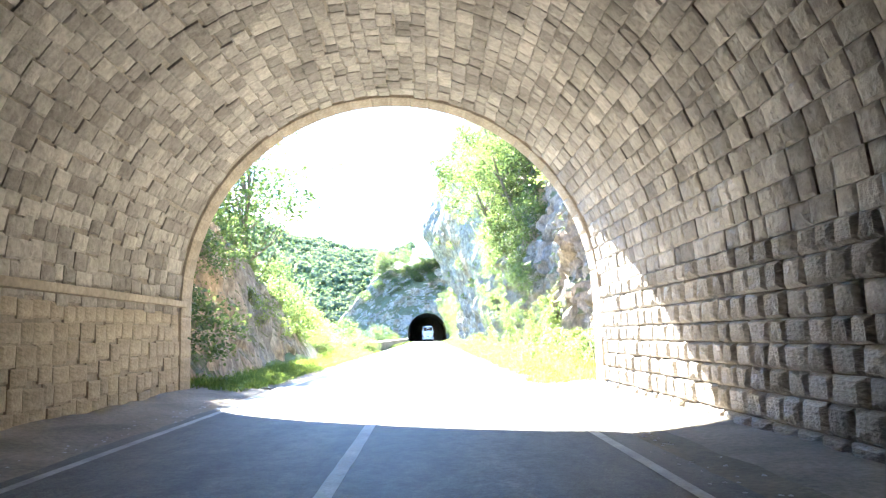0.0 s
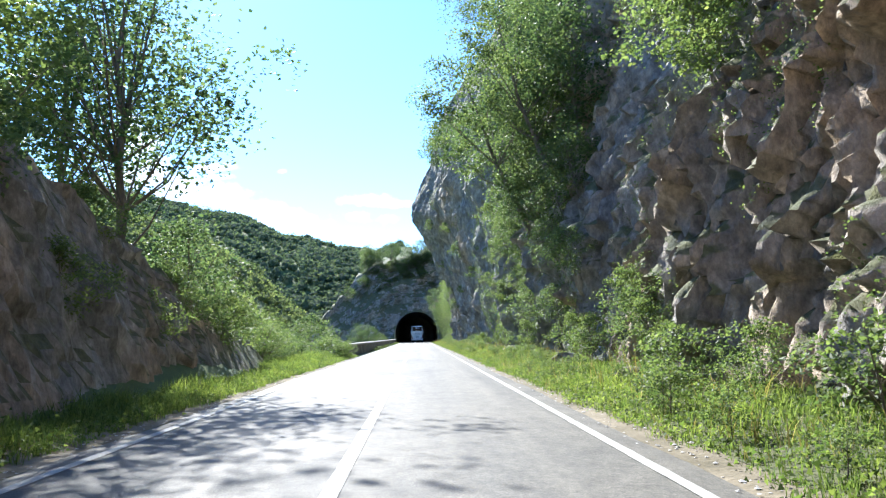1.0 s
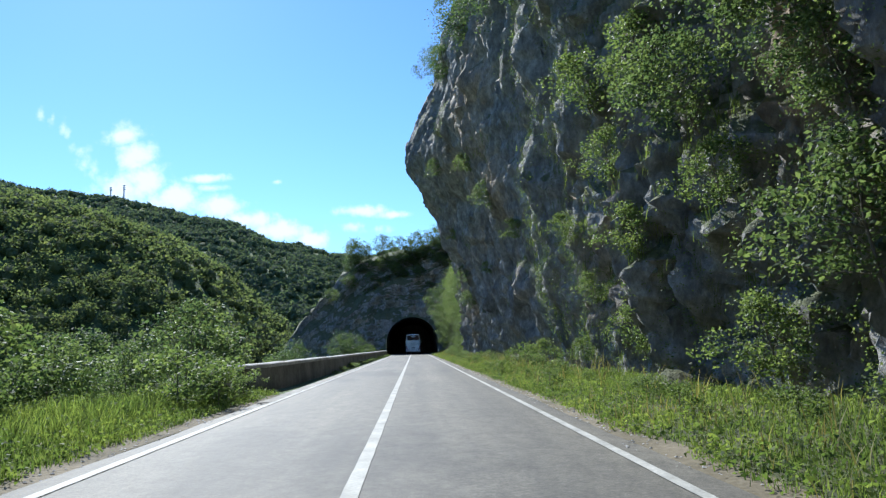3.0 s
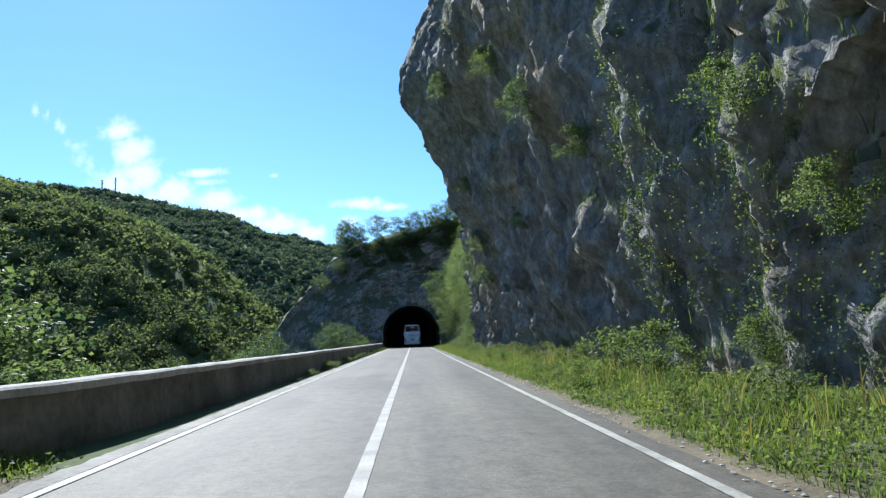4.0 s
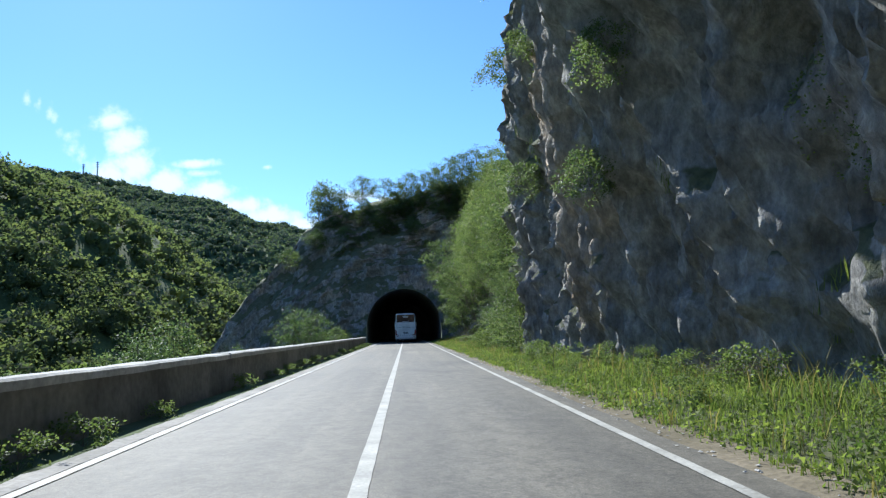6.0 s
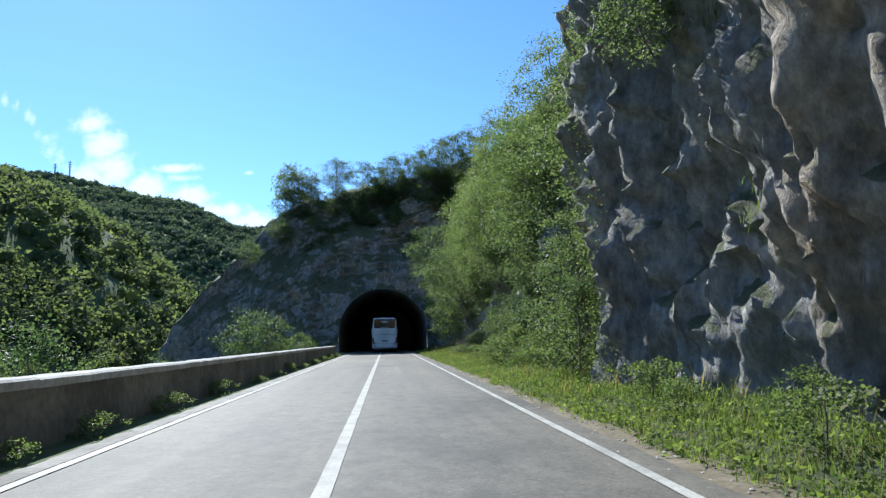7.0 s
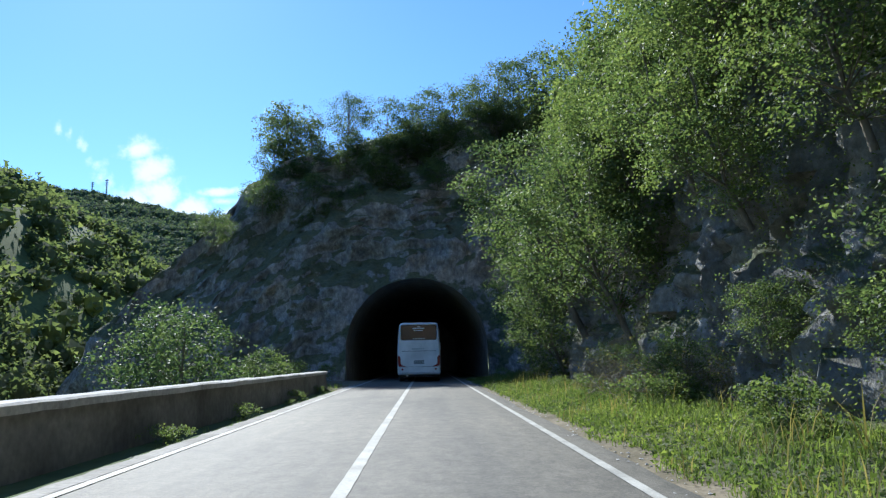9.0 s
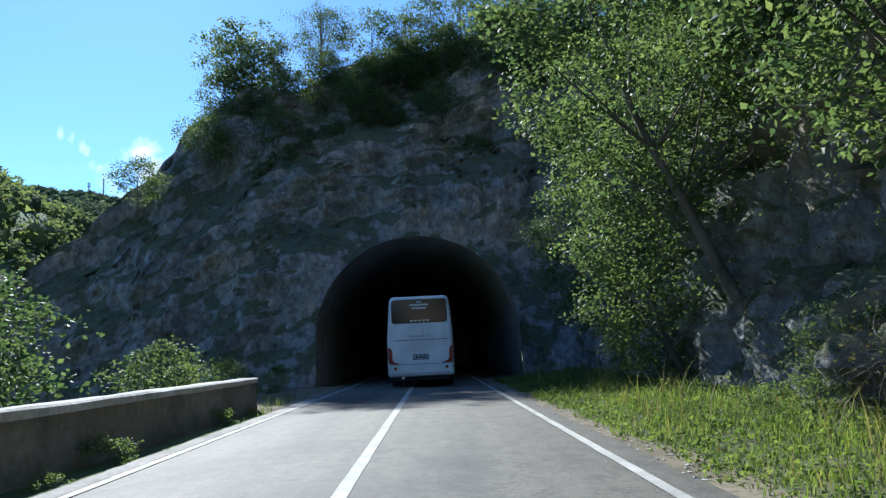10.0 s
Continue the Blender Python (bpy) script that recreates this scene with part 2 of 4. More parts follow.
def part(name, bm, material, parent=None, label="", smooth=False):
    me = bpy.data.meshes.new(name)
    bm.normal_update()
    bm.to_mesh(me)
    bm.free()
    me.materials.append(material)
    if smooth:
        me.polygons.foreach_set("use_smooth", [True] * len(me.polygons))
    ob = new(name, me)
    ob.parent = parent
    return tagged(ob, label)


def box(x0, x1, y0, y1, z0, z1, bevel=0.0, segments=2):
    bm = bmesh.new()
    bmesh.ops.create_cube(bm, size=1)
    bmesh.ops.transform(bm, verts=bm.verts, matrix=Matrix.Translation(((x0 + x1) / 2, (y0 + y1) / 2, (z0 + z1) / 2)) @ Matrix.Diagonal((x1 - x0, y1 - y0, z1 - z0, 1)))
    if bevel:
        bmesh.ops.bevel(bm, geom=bm.edges[:], offset=bevel, segments=segments, affect="EDGES", profile=0.6)
    return bm


def grid_faces(rows, cols, flip=False):
    f = []
    for r in range(rows - 1):
        for c in range(cols - 1):
            a = r * cols + c
            q = (a, a + 1, a + cols + 1, a + cols)
            f.append(q[::-1] if flip else q)
    return f


def smoothstep(a, b, v):
    s = min(1.0, max(0.0, (v - a) / (b - a)))
    return s * s * (3 - 2 * s)


# ---------------------------------------------------------------- the lie of the land
CLIFF_Y = (17, 26, 36, 47, 59, 72, 84, 95, 106, 114, 121, 150, 182)
CLIFF_Z = (0, 5, 10, 15, 22, 42)
CLIFF_X = (
    (6.4, 7.3, 8.3, 9.7, 12, 20), (6.4, 7.4, 8.8, 10.5, 13, 20), (6.7, 7.4, 8.8, 10.4, 13, 20), (7.9, 7.2, 7.4, 8.0, 10.5, 19),
    (7.3, 7.0, 7.8, 8.2, 9.5, 18), (7.6, 6.6, 5.9, 5.5, 6.5, 16), (7.7, 6.0, 4.4, 2.6, 4.0, 14), (7.5, 5.5, 3.3, 0.7, 2.6, 13),
    (6.9, 5.6, 5.1, 5.3, 6.6, 14), (5.7, 5.4, 5.8, 6.6, 8.0, 16), (7.6, 7.6, 8.0, 9.2, 12, 19), (7.4, 8.3, 9.8, 12.3, 16, 25), (8.0, 8.9, 11, 14, 18, 27),
)


def curve_at(xs, vs, x):
    """A smooth curve through a few points."""
    if x <= xs[0]:
        return vs[0]
    for i in range(len(xs) - 1):
        if x <= xs[i + 1]:
            s = (x - xs[i]) / (xs[i + 1] - xs[i])
            s = 0.5 * s + 0.5 * s * s * (3 - 2 * s)
            return vs[i] + (vs[i + 1] - vs[i]) * s
    return vs[-1]


def cliff_x(y, z):
    """The broad face of the cliff beside the road, with no relief."""
    return curve_at(CLIFF_Y, [curve_at(CLIFF_Z, row, z) for row in CLIFF_X], y)


# buttresses: foot and head as (y, z), half width, how far they stand out
BUTTRESSES = (((88.6, 1.2), (91.0, 7.5), 0.9, 0.75), ((95.6, 1.0), (98.0, 8.5), 1.0, 0.8), ((83.2, 0.5), (84.0, 6.0), 0.8, 0.45),
              ((103.0, 0.5), (102.4, 12.0), 1.1, 0.7), ((49.6, 0.8), (51.4, 7.0), 0.8, 0.8), ((60.4, 0.4), (61.2, 6.0), 1.2, 0.6))
# rounded bosses and hollows: centre (y, z), half width, half height, how far they stand out
BOSSES = ((77.2, 4.3, 1.0, 1.2, 0.95), (79.4, 2.6, 1.3, 1.7, -0.9), (93.0, 4.0, 1.6, 2.8, -0.8), (46.0, 3.0, 2.0, 2.6, -1.1), (65.5, 6.5, 2.2, 4.0, -0.8),
          (86.5, 3.4, 1.2, 2.4, -0.55), (100.0, 3.2, 1.3, 2.2, -0.6), (73.0, 9.0, 1.5, 1.6, 0.6))


def cliff_forms(y, z):
    """The single large forms of the face: slanting buttresses, bosses and caves."""
    out = 0.0
    for (ya, za), (yb, zb), wide, far in BUTTRESSES:
        if abs(y - (ya + yb) / 2) > 5:
            continue
        s = min(1.0, max(0.0, (z - za) / (zb - za)))
        d = (y - ya - (yb - ya) * s + 0.25 * noise.noise((y, z * 0.9, 3))) / wide
        d = d * 2.2 if d > 0 else d
        out += far * max(0.0, 1 - abs(d)) ** 1.3 * smoothstep(za - 2.5, za, z) * (1 - smoothstep(zb, zb + 3, z))
    for yc, zc, wy, wz, far in BOSSES:
        d = math.hypot((y - yc) / wy, (z - zc) / wz) + 0.3 * noise.noise((y * 0.8, z * 0.8, 6))
        if d < 1:
            out += far * (1 - d * d)
    return out


def cliff_relief(y, z):
    """Bulges, ledges and fractured blocks of the rock face, in metres towards the road."""
    q = Vector((0, y, z * 0.8))
    w = Vector((noise.noise(q / 1.7), noise.noise(q / 1.7 + Vector((9, 0, 0))), 0))
    calm = 1.5 - 1.0 * smoothstep(60, 72, y) * (1 - smoothstep(103, 110, y)) - 0.35 * smoothstep(103, 110, y)
    tame = 0.7 + 0.3 * smoothstep(46, 58, y) - 0.25 * smoothstep(66, 74, y) * (1 - smoothstep(100, 108, y))
    big = noise.fractal(q / 6.0, 1.0, 2.0, 3) * 1.1 * tame
    rib = noise.fractal(Vector((4.0, y / 2.2, z / 9.0)), 0.8, 2.0, 3) * 0.4 * tame
    blocks = 0.0
    worn = smoothstep(60, 72, y) * (1 - smoothstep(103, 110, y))
    for size, depth, salt in ((2.4, 0.18 * tame * (1 - 0.4 * worn), 1.0), (1.0, 0.17 * calm, 5.0), (0.5, 0.13 * calm, 9.0)):
        p = Vector((salt, y / size + w.x * 0.6 + z * 0.12, z / (size * 1.8) + w.y * 0.6 - y * 0.12))
        gap, near = noise.voronoi(p)
        c = near[0] * 31.7
        blocks += depth * (noise.cell(c) - 0.5 + (p.y - near[0].y) * (noise.cell(c + Vector((3, 3, 3))) - 0.5) * 1.8 + (p.z - near[0].z) * (noise.cell(c + Vector((7, 7, 7))) - 0.45))
        blocks -= depth * 0.4 * (1 - worn) * (1 - smoothstep(0.0, 0.2, gap[1] - gap[0]))
    knobs = noise.ridged_multi_fractal(Vector((3, y / 0.9 + w.x * 0.5, z / 1.5 + w.y * 0.4)), 0.85, 2.2, 5, 1.0, 1.7) * (0.13 + 0.12 * (1 - worn)) - 0.14 - 0.1 * (1 - worn)
    soft = smoothstep(102, 107, y) * (1 - smoothstep(120, 124, y))
    blocks = blocks * (1 - 0.6 * soft) + knobs * (1 + 0.2 * soft)
    fine = noise.fractal(q / 0.8, 0.6, 2.1, 5) * (0.20 + 0.10 * soft)
    flute = calm * 0.34 * (0.35 - abs(noise.noise(Vector((7, y / 1.0 + w.x * 0.6, z / 3.0))))) + calm * 0.24 * (0.35 - abs(noise.noise(Vector((11, y / 0.5, z / 1.3)))))
    flute += worn * (0.34 * (0.3 - abs(noise.noise(Vector((15, y / 1.25 + w.x * 0.5 + z * 0.06, z / 4.2))))) + 0.2 * (0.3 - abs(noise.noise(Vector((19, y / 0.55 + w.x * 0.4, z / 1.6))))))
    bed = 0.5 * smoothstep(103, 109, y) * (0.35 - abs(noise.noise(Vector((2, y / 3.2 + w.x * 0.3, z / 1.1 - y * 0.25 + w.y * 0.5)))))
    return big + rib + blocks + fine + flute + bed + cliff_forms(y, z)


RIDGE_X = (-1200, -700, -480, -400, -330, -217, -150, -73, 40, 200)
RIDGE_Z = (260, 235, 196, 181, 172, 149, 121, 104, 84, 70)


def land(x, y):
    """Height of the ground sheet: the road's shelf, the valley beside it, wooded hills round about."""
    d = math.hypot(x, y - 80)
    wild = noise.fractal((x / 90, y / 90, 0.3), 1.0, 2.0, 4)
    if x < -4.5:
        edge = 1 - smoothstep(32, 44, y)
        fall = smoothstep(-6.0, -48, x)
        h = -20 * fall * (1 - edge) + edge * (4.2 * smoothstep(-5.0, -8.5, x) + 10 * smoothstep(-9, -40, x))
        far = smoothstep(0, 1, (y - 250) / 610) * 0.35 + 0.65 * min(1.0, max(0.0, (y - 250) / 610))
        u = x * 860 / max(y, 160)
        if y > 170:
            h += (curve_at(RIDGE_X, RIDGE_Z, u) + 20) * far * (1 if y < 880 else max(0.2, 1 - (y - 880) / 1500))
        side = smoothstep(-70, -420, x)
        if y < 420:
            h += side * 130 * (1 - smoothstep(150, 420, y))
        near = curve_at((-400, -230, -140, -100, -75, -57, -45, -34, -24), (60, 52, 46, 41, 34, 25, 13, 2, -16), x)
        near = -20 + (near + 20) * smoothstep(95, 235, y) * (1 - 0.75 * smoothstep(250, 340, y))
        return max(h, near if y > 95 else h) + wild * 9 * smoothstep(40, 160, d) * (1 if y > 340 else 0.45)
    if x > 4:
        h = -0.06 + 0.25 * smoothstep(6.5, 9, x) + 41 * smoothstep(15, 29, x) + 75 * smoothstep(29, 220, x)
        return h + wild * 8 * smoothstep(29, 120, x)
    if y > 230:
        return -0.06 + 6 * smoothstep(230, 420, y)
    if y < -30:
        return 40 * smoothstep(-30, -120, y)
    return -0.06


def spaced(inner, step, reach, growth):
    out, v, s = [], inner, step
    while v < reach:
        s *= growth
        v += s
        out.append(v)
    return out


gx = [-v for v in spaced(14, 1.0, 1900, 1.16)][::-1] + [i * 1.0 - 14 for i in range(29)] + spaced(14, 1.0, 1900, 1.2)
gy = [-v for v in spaced(20, 2.5, 900, 1.35)][::-1] + [-20 + 2.5 * i for i in range(93)] + spaced(210, 3.0, 2600, 1.06)
verts = [(x, y, land(x, y)) for y in gy for x in gx]
mesh_object("ground", verts, grid_faces(len(gy), len(gx)), MEADOW, smooth=True, label="grassy and wooded valley ground beside the mountain road", category="ground", kind="structure")

# ---------------------------------------------------------------- road
ROAD_Y0, ROAD_Y1 = -30, 225
ys = [ROAD_Y0 + 1.5 * i for i in range(171)]
cross = ((-3.27, -0.02), (-3.12, -0.003), (-1.6, 0.02), (0, 0.03), (1.6, 0.02), (3.05, 0.0), (3.3, -0.02))
verts = []
for y in ys:
    for x, z in cross:
        ragged = noise.noise((x, y * 0.9, 7)) * 0.10 if abs(x) > 3.2 else 0
        verts.append((x + ragged, y, z))
mesh_object("road", verts, grid_faces(len(ys), len(cross)), ASPHALT, smooth=True, label="worn grey asphalt two-lane mountain road", category="road", kind="structure")


def painted_line(name, x, width, y0, y1, z, seed, label):
    rng = random.Random(seed)
    verts, y = [], y0
    while y < y1:
        a, b = rng.uniform(-0.004, 0.004), rng.uniform(-0.004, 0.004)
        verts += [(x - width / 2 + a, y, z), (x + width / 2 + b, y, z)]
        y += 0.35
    return mesh_object(name, verts, grid_faces(len(verts) // 2, 2), ROAD_PAINT, label=label, category="road marking", kind="structure")


painted_line("edge_line_west", -2.86, 0.13, -25, 222, 0.012, 1, "faded white painted edge line on asphalt")
painted_line("edge_line_east", 2.86, 0.12, -25, 222, 0.012, 2, "faded white painted edge line on asphalt")
painted_line("centre_line", 0.0, 0.15, -25, 222, 0.036, 3, "solid white painted centre line on asphalt")


def verge_z(x, y):
    """Height of the soil strips on both sides of the asphalt."""
    s = (x - 3.15) / 5.45 if x > 0 else (-3.3 - x) / 2.9 if y > 18.6 else (-3.02 - x) / 0.9
    s = max(0.0, s)
    ditch = 0.30 * smoothstep(-3.3, -3.6, x) * smoothstep(63, 67, y) * (1 - smoothstep(158, 163, y))
    return -0.03 + (0.30 if x > 0 else 0.10) * s + noise.fractal((x * 1.3, y * 1.3, 2), 1, 2, 3) * 0.06 * min(1, s * 5) - ditch


def verge(name, x0, x1, y0, y1, label, material=SOIL):
    """A strip of stony soil beside the asphalt that rises gently away from it."""
    n, verts, yy = (15 if abs(x1 - x0) > 1 else 4), [], []
    y = y0
    while y <= y1:
        yy.append(y)
        y += 0.45
    for y in yy:
        for i in range(n):
            x = x0 + (x1 - x0) * i / (n - 1)
            verts.append((x, y, verge_z(x, y)))
    return mesh_object(name, verts, grid_faces(len(yy), n, x1 < x0), material, smooth=True, label=label, category="verge", kind="structure")


verge("verge_east", 3.15, 3.75, -12, 178, "stony soil verge along the asphalt edge")
verge("turf_east", 3.75, 8.6, 18.5, 178, "rough turf under the cliff", TURF)
verge("tunnel_shoulder", 3.75, 8.6, -12, 18.5, "bare sandy shoulder in the tunnel", SAND)
verge("tunnel_shoulder_west", -3.12, -5.2, -12, 18.5, "sandy gravel strip along the tunnel wall", SAND)
verge("verge_west", -3.3, -6.2, 18.5, 178, "stony soil verge with tufts of grass")



def concrete_rim():
    """The broken concrete rim that carries the asphalt's edge above the ditch."""
    verts, y, n = [], 60.0, 5
    while y < 166:
        bite = 0.10 * noise.fractal((2, y * 1.7, 4), 0.8, 2, 4)
        outer = -3.26 + 0.7 * bite
        for x, z in ((outer - 0.02, -0.45), (outer, -0.012), (outer + 0.04, 0.014), (-3.08, 0.017), (-2.94, 0.013)):
            verts.append((x, y, z + 0.006 * noise.noise((x * 4, y * 3, 1))))
        y += 0.2
    mesh_object("concrete_rim", verts, grid_faces(len(verts) // n, n), CONCRETE, label="pale broken concrete rim along the asphalt above a ditch", category="kerb", kind="structure")


concrete_rim()

# ---------------------------------------------------------------- cliff
STEP = 0.2
cy = [17.2]
while cy[-1] < 180:
    cy.append(cy[-1] + STEP * (0.55 if cy[-1] < 50 else 0.72 if cy[-1] < 103 else 0.6 if cy[-1] < 122 else 1.35))
cz = [-0.6 + 0.12 * i * (1 + 0.0097 * i) for i in range(159)]
verts = []
for z in cz:
    for y in cy:
        r = cliff_relief(y, z)
        x = cliff_x(y, z) - r * (0.5 + 0.5 * smoothstep(-0.5, 3, z))
        verts.append((x, y + noise.noise((x, y * 0.7, z * 0.7)) * 0.22, z + noise.noise((y * 0.8, z * 0.8, 5)) * 0.18))
cliff = mesh_object("cliff", verts, grid_faces(len(cz), len(cy)), ROCK, smooth=True, label="fractured grey and ochre limestone cliff overhanging the road", category="cliff", kind="structure")
cliff.data.set_sharp_from_angle(angle=radians(58))

# ---------------------------------------------------------------- tunnels
RADIUS, SPRING = 4.8, 2.1


def arch(grow=0.0, steps=36, foot=-0.3):
    """The tunnel's outline from one foot over the crown to the other, as (x, z)."""
    r = RADIUS + grow
    side = [(-r, foot + (SPRING - foot) * i / 4) for i in range(4)]
    over = [(-r * math.cos(math.pi * i / steps), SPRING + r * math.sin(math.pi * i / steps)) for i in range(steps + 1)]
    return side + over + [(-x, z) for x, z in side[::-1]]


def rock_spur(name, front, facing, cx, outline, lean, depth, label, relief=1.0):
    """A rock mass with a tunnel mouth: its face round the arch, and its back going away from it."""
    ring = arch(0.08, 120, foot=-1.0)
    n, m, verts = len(ring), 72, []
    # outer points at equal shares of the outline's length
    total = [0.0]
    for a, b in zip(outline, outline[1:]):
        total.append(total[-1] + math.dist(a, b))
    for j in range(m + 14):
        for i, (ax, az) in enumerate(ring):
            d = total[-1] * i / (n - 1)
            k = max(q for q in range(len(total) - 1) if total[q] <= d)
            s = (d - total[k]) / (total[k + 1] - total[k])
            ox, oz = (outline[k][q] + (outline[k + 1][q] - outline[k][q]) * s for q in (0, 1))
            f = min(1.0, j / (m - 1))
            x, z = cx + ax + (ox - cx - ax) * f, az + (oz - az) * f
            back = max(0, j - m + 1) * depth / 14
            y = front + facing * (lean * max(0, z) + back + 0.12 * abs(x - cx) * f)
            rough = noise.fractal((x / 6.0, y / 8, z / 5.0), 1.0, 2.0, 5) * 2.4 * relief * min(1, f * 5)
            rough += cliff_relief(x * 1.1 + 500, z * 1.1 + 3) * 0.9 * relief * min(1, f * 4)
            if j >= m:
                z += rough * 0.6 + back * 0.12
            verts.append((x, y - facing * rough, z))
    return mesh_object(name, verts, grid_faces(m + 14, n, facing > 0), ROCK, smooth=True, label=label, category="rock", kind="structure")


rock_spur("rock_spur_north", 176.0, 1, 0.2,
          [(-29, -14), (-25, 0), (-21.5, 6), (-17.6, 11), (-14.0, 16.0), (-10, 18.5), (-6, 19.3), (0, 20.5), (8, 23.0), (18, 26), (34, 30), (34, -1)],
          0.5, 60, "dark shaded limestone spur pierced by a road tunnel")
# simple shell out of view, added to keep daylight off the vault
rock_spur("rock_spur_south", 16.9, -1, 0.0,
          [(-40, -8), (-36, 6), (-22, 14), (-8, 15), (0, 16), (10, 17), (24, 22), (40, 26), (40, -1)],
          0.25, 50, "limestone hill above the masonry tunnel", 0.6)


def lining(name, y0, y1, cx, material, label, close):
    """The vault's backing behind the facing stones; one end may be shut."""
    ring = arch(0.025)
    ny = 24
    verts = [(cx + x, y0 + (y1 - y0) * j / ny, z) for j in range(ny + 1) for x, z in ring]
    faces = grid_faces(ny + 1, len(ring))
    if close:
        faces.append(tuple(range(len(ring))) if close < 0 else tuple(range(ny * len(ring), (ny + 1) * len(ring))))
    return mesh_object(name, verts, faces, material, label=label, category="tunnel lining", kind="structure")


vault = lining("tunnel_lining_south", -26, 16.95, 0.0, MORTAR, "mortared masonry vault of a road tunnel", -1)
lining("tunnel_lining_north", 176.2, 222, 0.2, MORTAR, "dark masonry vault of a road tunnel", 1)


# ---------------------------------------------------------------- rock bank past the tunnel, valley side
def bank_x(y, z):
    return -5.0 - 0.055 * max(0, y - 22) - 0.30 * z - 0.5 * smoothstep(34, 48, y) * z


def bank_top(y):
    return 5.2 - 3.6 * smoothstep(22, 48, y)


by = [16.9 + 0.2 * i for i in range(160)]
verts = []
for j in range(27):
    for y in by:
        top = bank_top(y) + noise.noise((y * 0.6, 4, 4)) * 0.5
        z = -0.4 + (top + 0.4) * min(1, j / 20)
        x = bank_x(y, z) - max(0, j - 20) * 0.6
        r = (cliff_relief(y + 300, z * 1.2) + 0.3) * 0.42 * min(1, 0.2 + max(0, z) * 0.6) * (1 - 0.8 * smoothstep(34, 42, y))
        verts.append((x + r if j <= 20 else x + r * 0.5, y, z + (noise.noise((x, y, 1)) * 0.2 if j > 20 else 0)))
mesh_object("rock_bank", verts, grid_faces(27, len(by), True), ROCK, label="low broken limestone bank under the trees", category="rock", kind="structure")


# ---------------------------------------------------------------- facing stones of the tunnel
def block_mesh(name, seed, rough, material, back=0.06, g=0.018):
    """One squared stone, a unit wide and high, its face pillowed and hewn; depth in metres."""
    rng = random.Random(seed)
    o = [(g, g), (1 - g, g), (1 - g, 1 - g), (g, 1 - g)]
    v = [(u + rng.uniform(-.01, .01), w + rng.uniform(-.02, .02), -back) for u, w in o]
    v += [(u + rng.uniform(-.01, .01), w + rng.uniform(-.02, .02), 0.006 + rng.uniform(0, 0.008)) for u, w in o]
    i = 0.16
    v += [(u, w, 0.02 + rough * rng.uniform(0.45, 1.0)) for u, w in ((i, i), (0.5, i * .8), (1 - i, i), (1 - i, 1 - i), (0.5, 1 - i * .8), (i, 1 - i))]
    v += [(rng.uniform(.35, .65), rng.uniform(.35, .65), 0.025 + rough * rng.uniform(0.6, 1.15))]
    f = [(0, 1, 5, 4), (1, 2, 6, 5), (2, 3, 7, 6), (3, 0, 4, 7), (4, 5, 10, 9, 8), (5, 6, 11, 10), (6, 7, 13, 12, 11), (7, 4, 8, 13)]
    f += [(8, 9, 14), (9, 10, 14), (10, 11, 14), (11, 12, 14), (12, 13, 14), (13, 8, 14)]
    me = bpy.data.meshes.new(name)
    me.from_pydata(v, [], f)
    me.materials.append(material)
    return me, v, f


HEWN = [block_mesh("stone", 40 + i, 0.058, STONE) for i in range(12)]
DRESSED = [block_mesh("stone", 60 + i, 0.012, STONE, 0.06, 0.012) for i in range(8)]
WORN = [block_mesh("stone", 80 + i, 0.014, RENDER_COAT, 0.06, 0.007) for i in range(8)]
PALE = [block_mesh("voussoir", 95 + i, 0.012, RENDER_COAT, 0.24) for i in range(5)]


def arc_frame(s, radius):
    """The point, the way up along the section and the way inwards, s metres along the section from the east foot."""
    if s < SPRING:
        return Vector((radius, 0, s)), Vector((0, 0, 1)), Vector((-1, 0, 0))
    a = (s - SPRING) / radius
    if a < math.pi:
        return Vector((radius * math.cos(a), 0, SPRING + radius * math.sin(a))), Vector((-math.sin(a), 0, math.cos(a))), Vector((-math.cos(a), 0, -math.sin(a)))
    s2 = s - SPRING - math.pi * radius
    return Vector((-radius, 0, SPRING - s2)), Vector((0, 0, -1)), Vector((1, 0, 0))


def stone_matrix(s, y, length, height, radius):
    p, up, inward = arc_frame(s, radius)
    q, up2, _ = arc_frame(s + height, radius)
    up = (q - p).normalized()
    along = Vector((0, 1, 0))
    normal = along.cross(up)
    if normal.dot(inward) < 0:
        along, y = -along, y + length
        normal = along.cross(up)
    m = Matrix((along * length, up * height, normal)).transposed().to_4x4()
    m.translation = Vector((p.x, y, p.z))
    return m


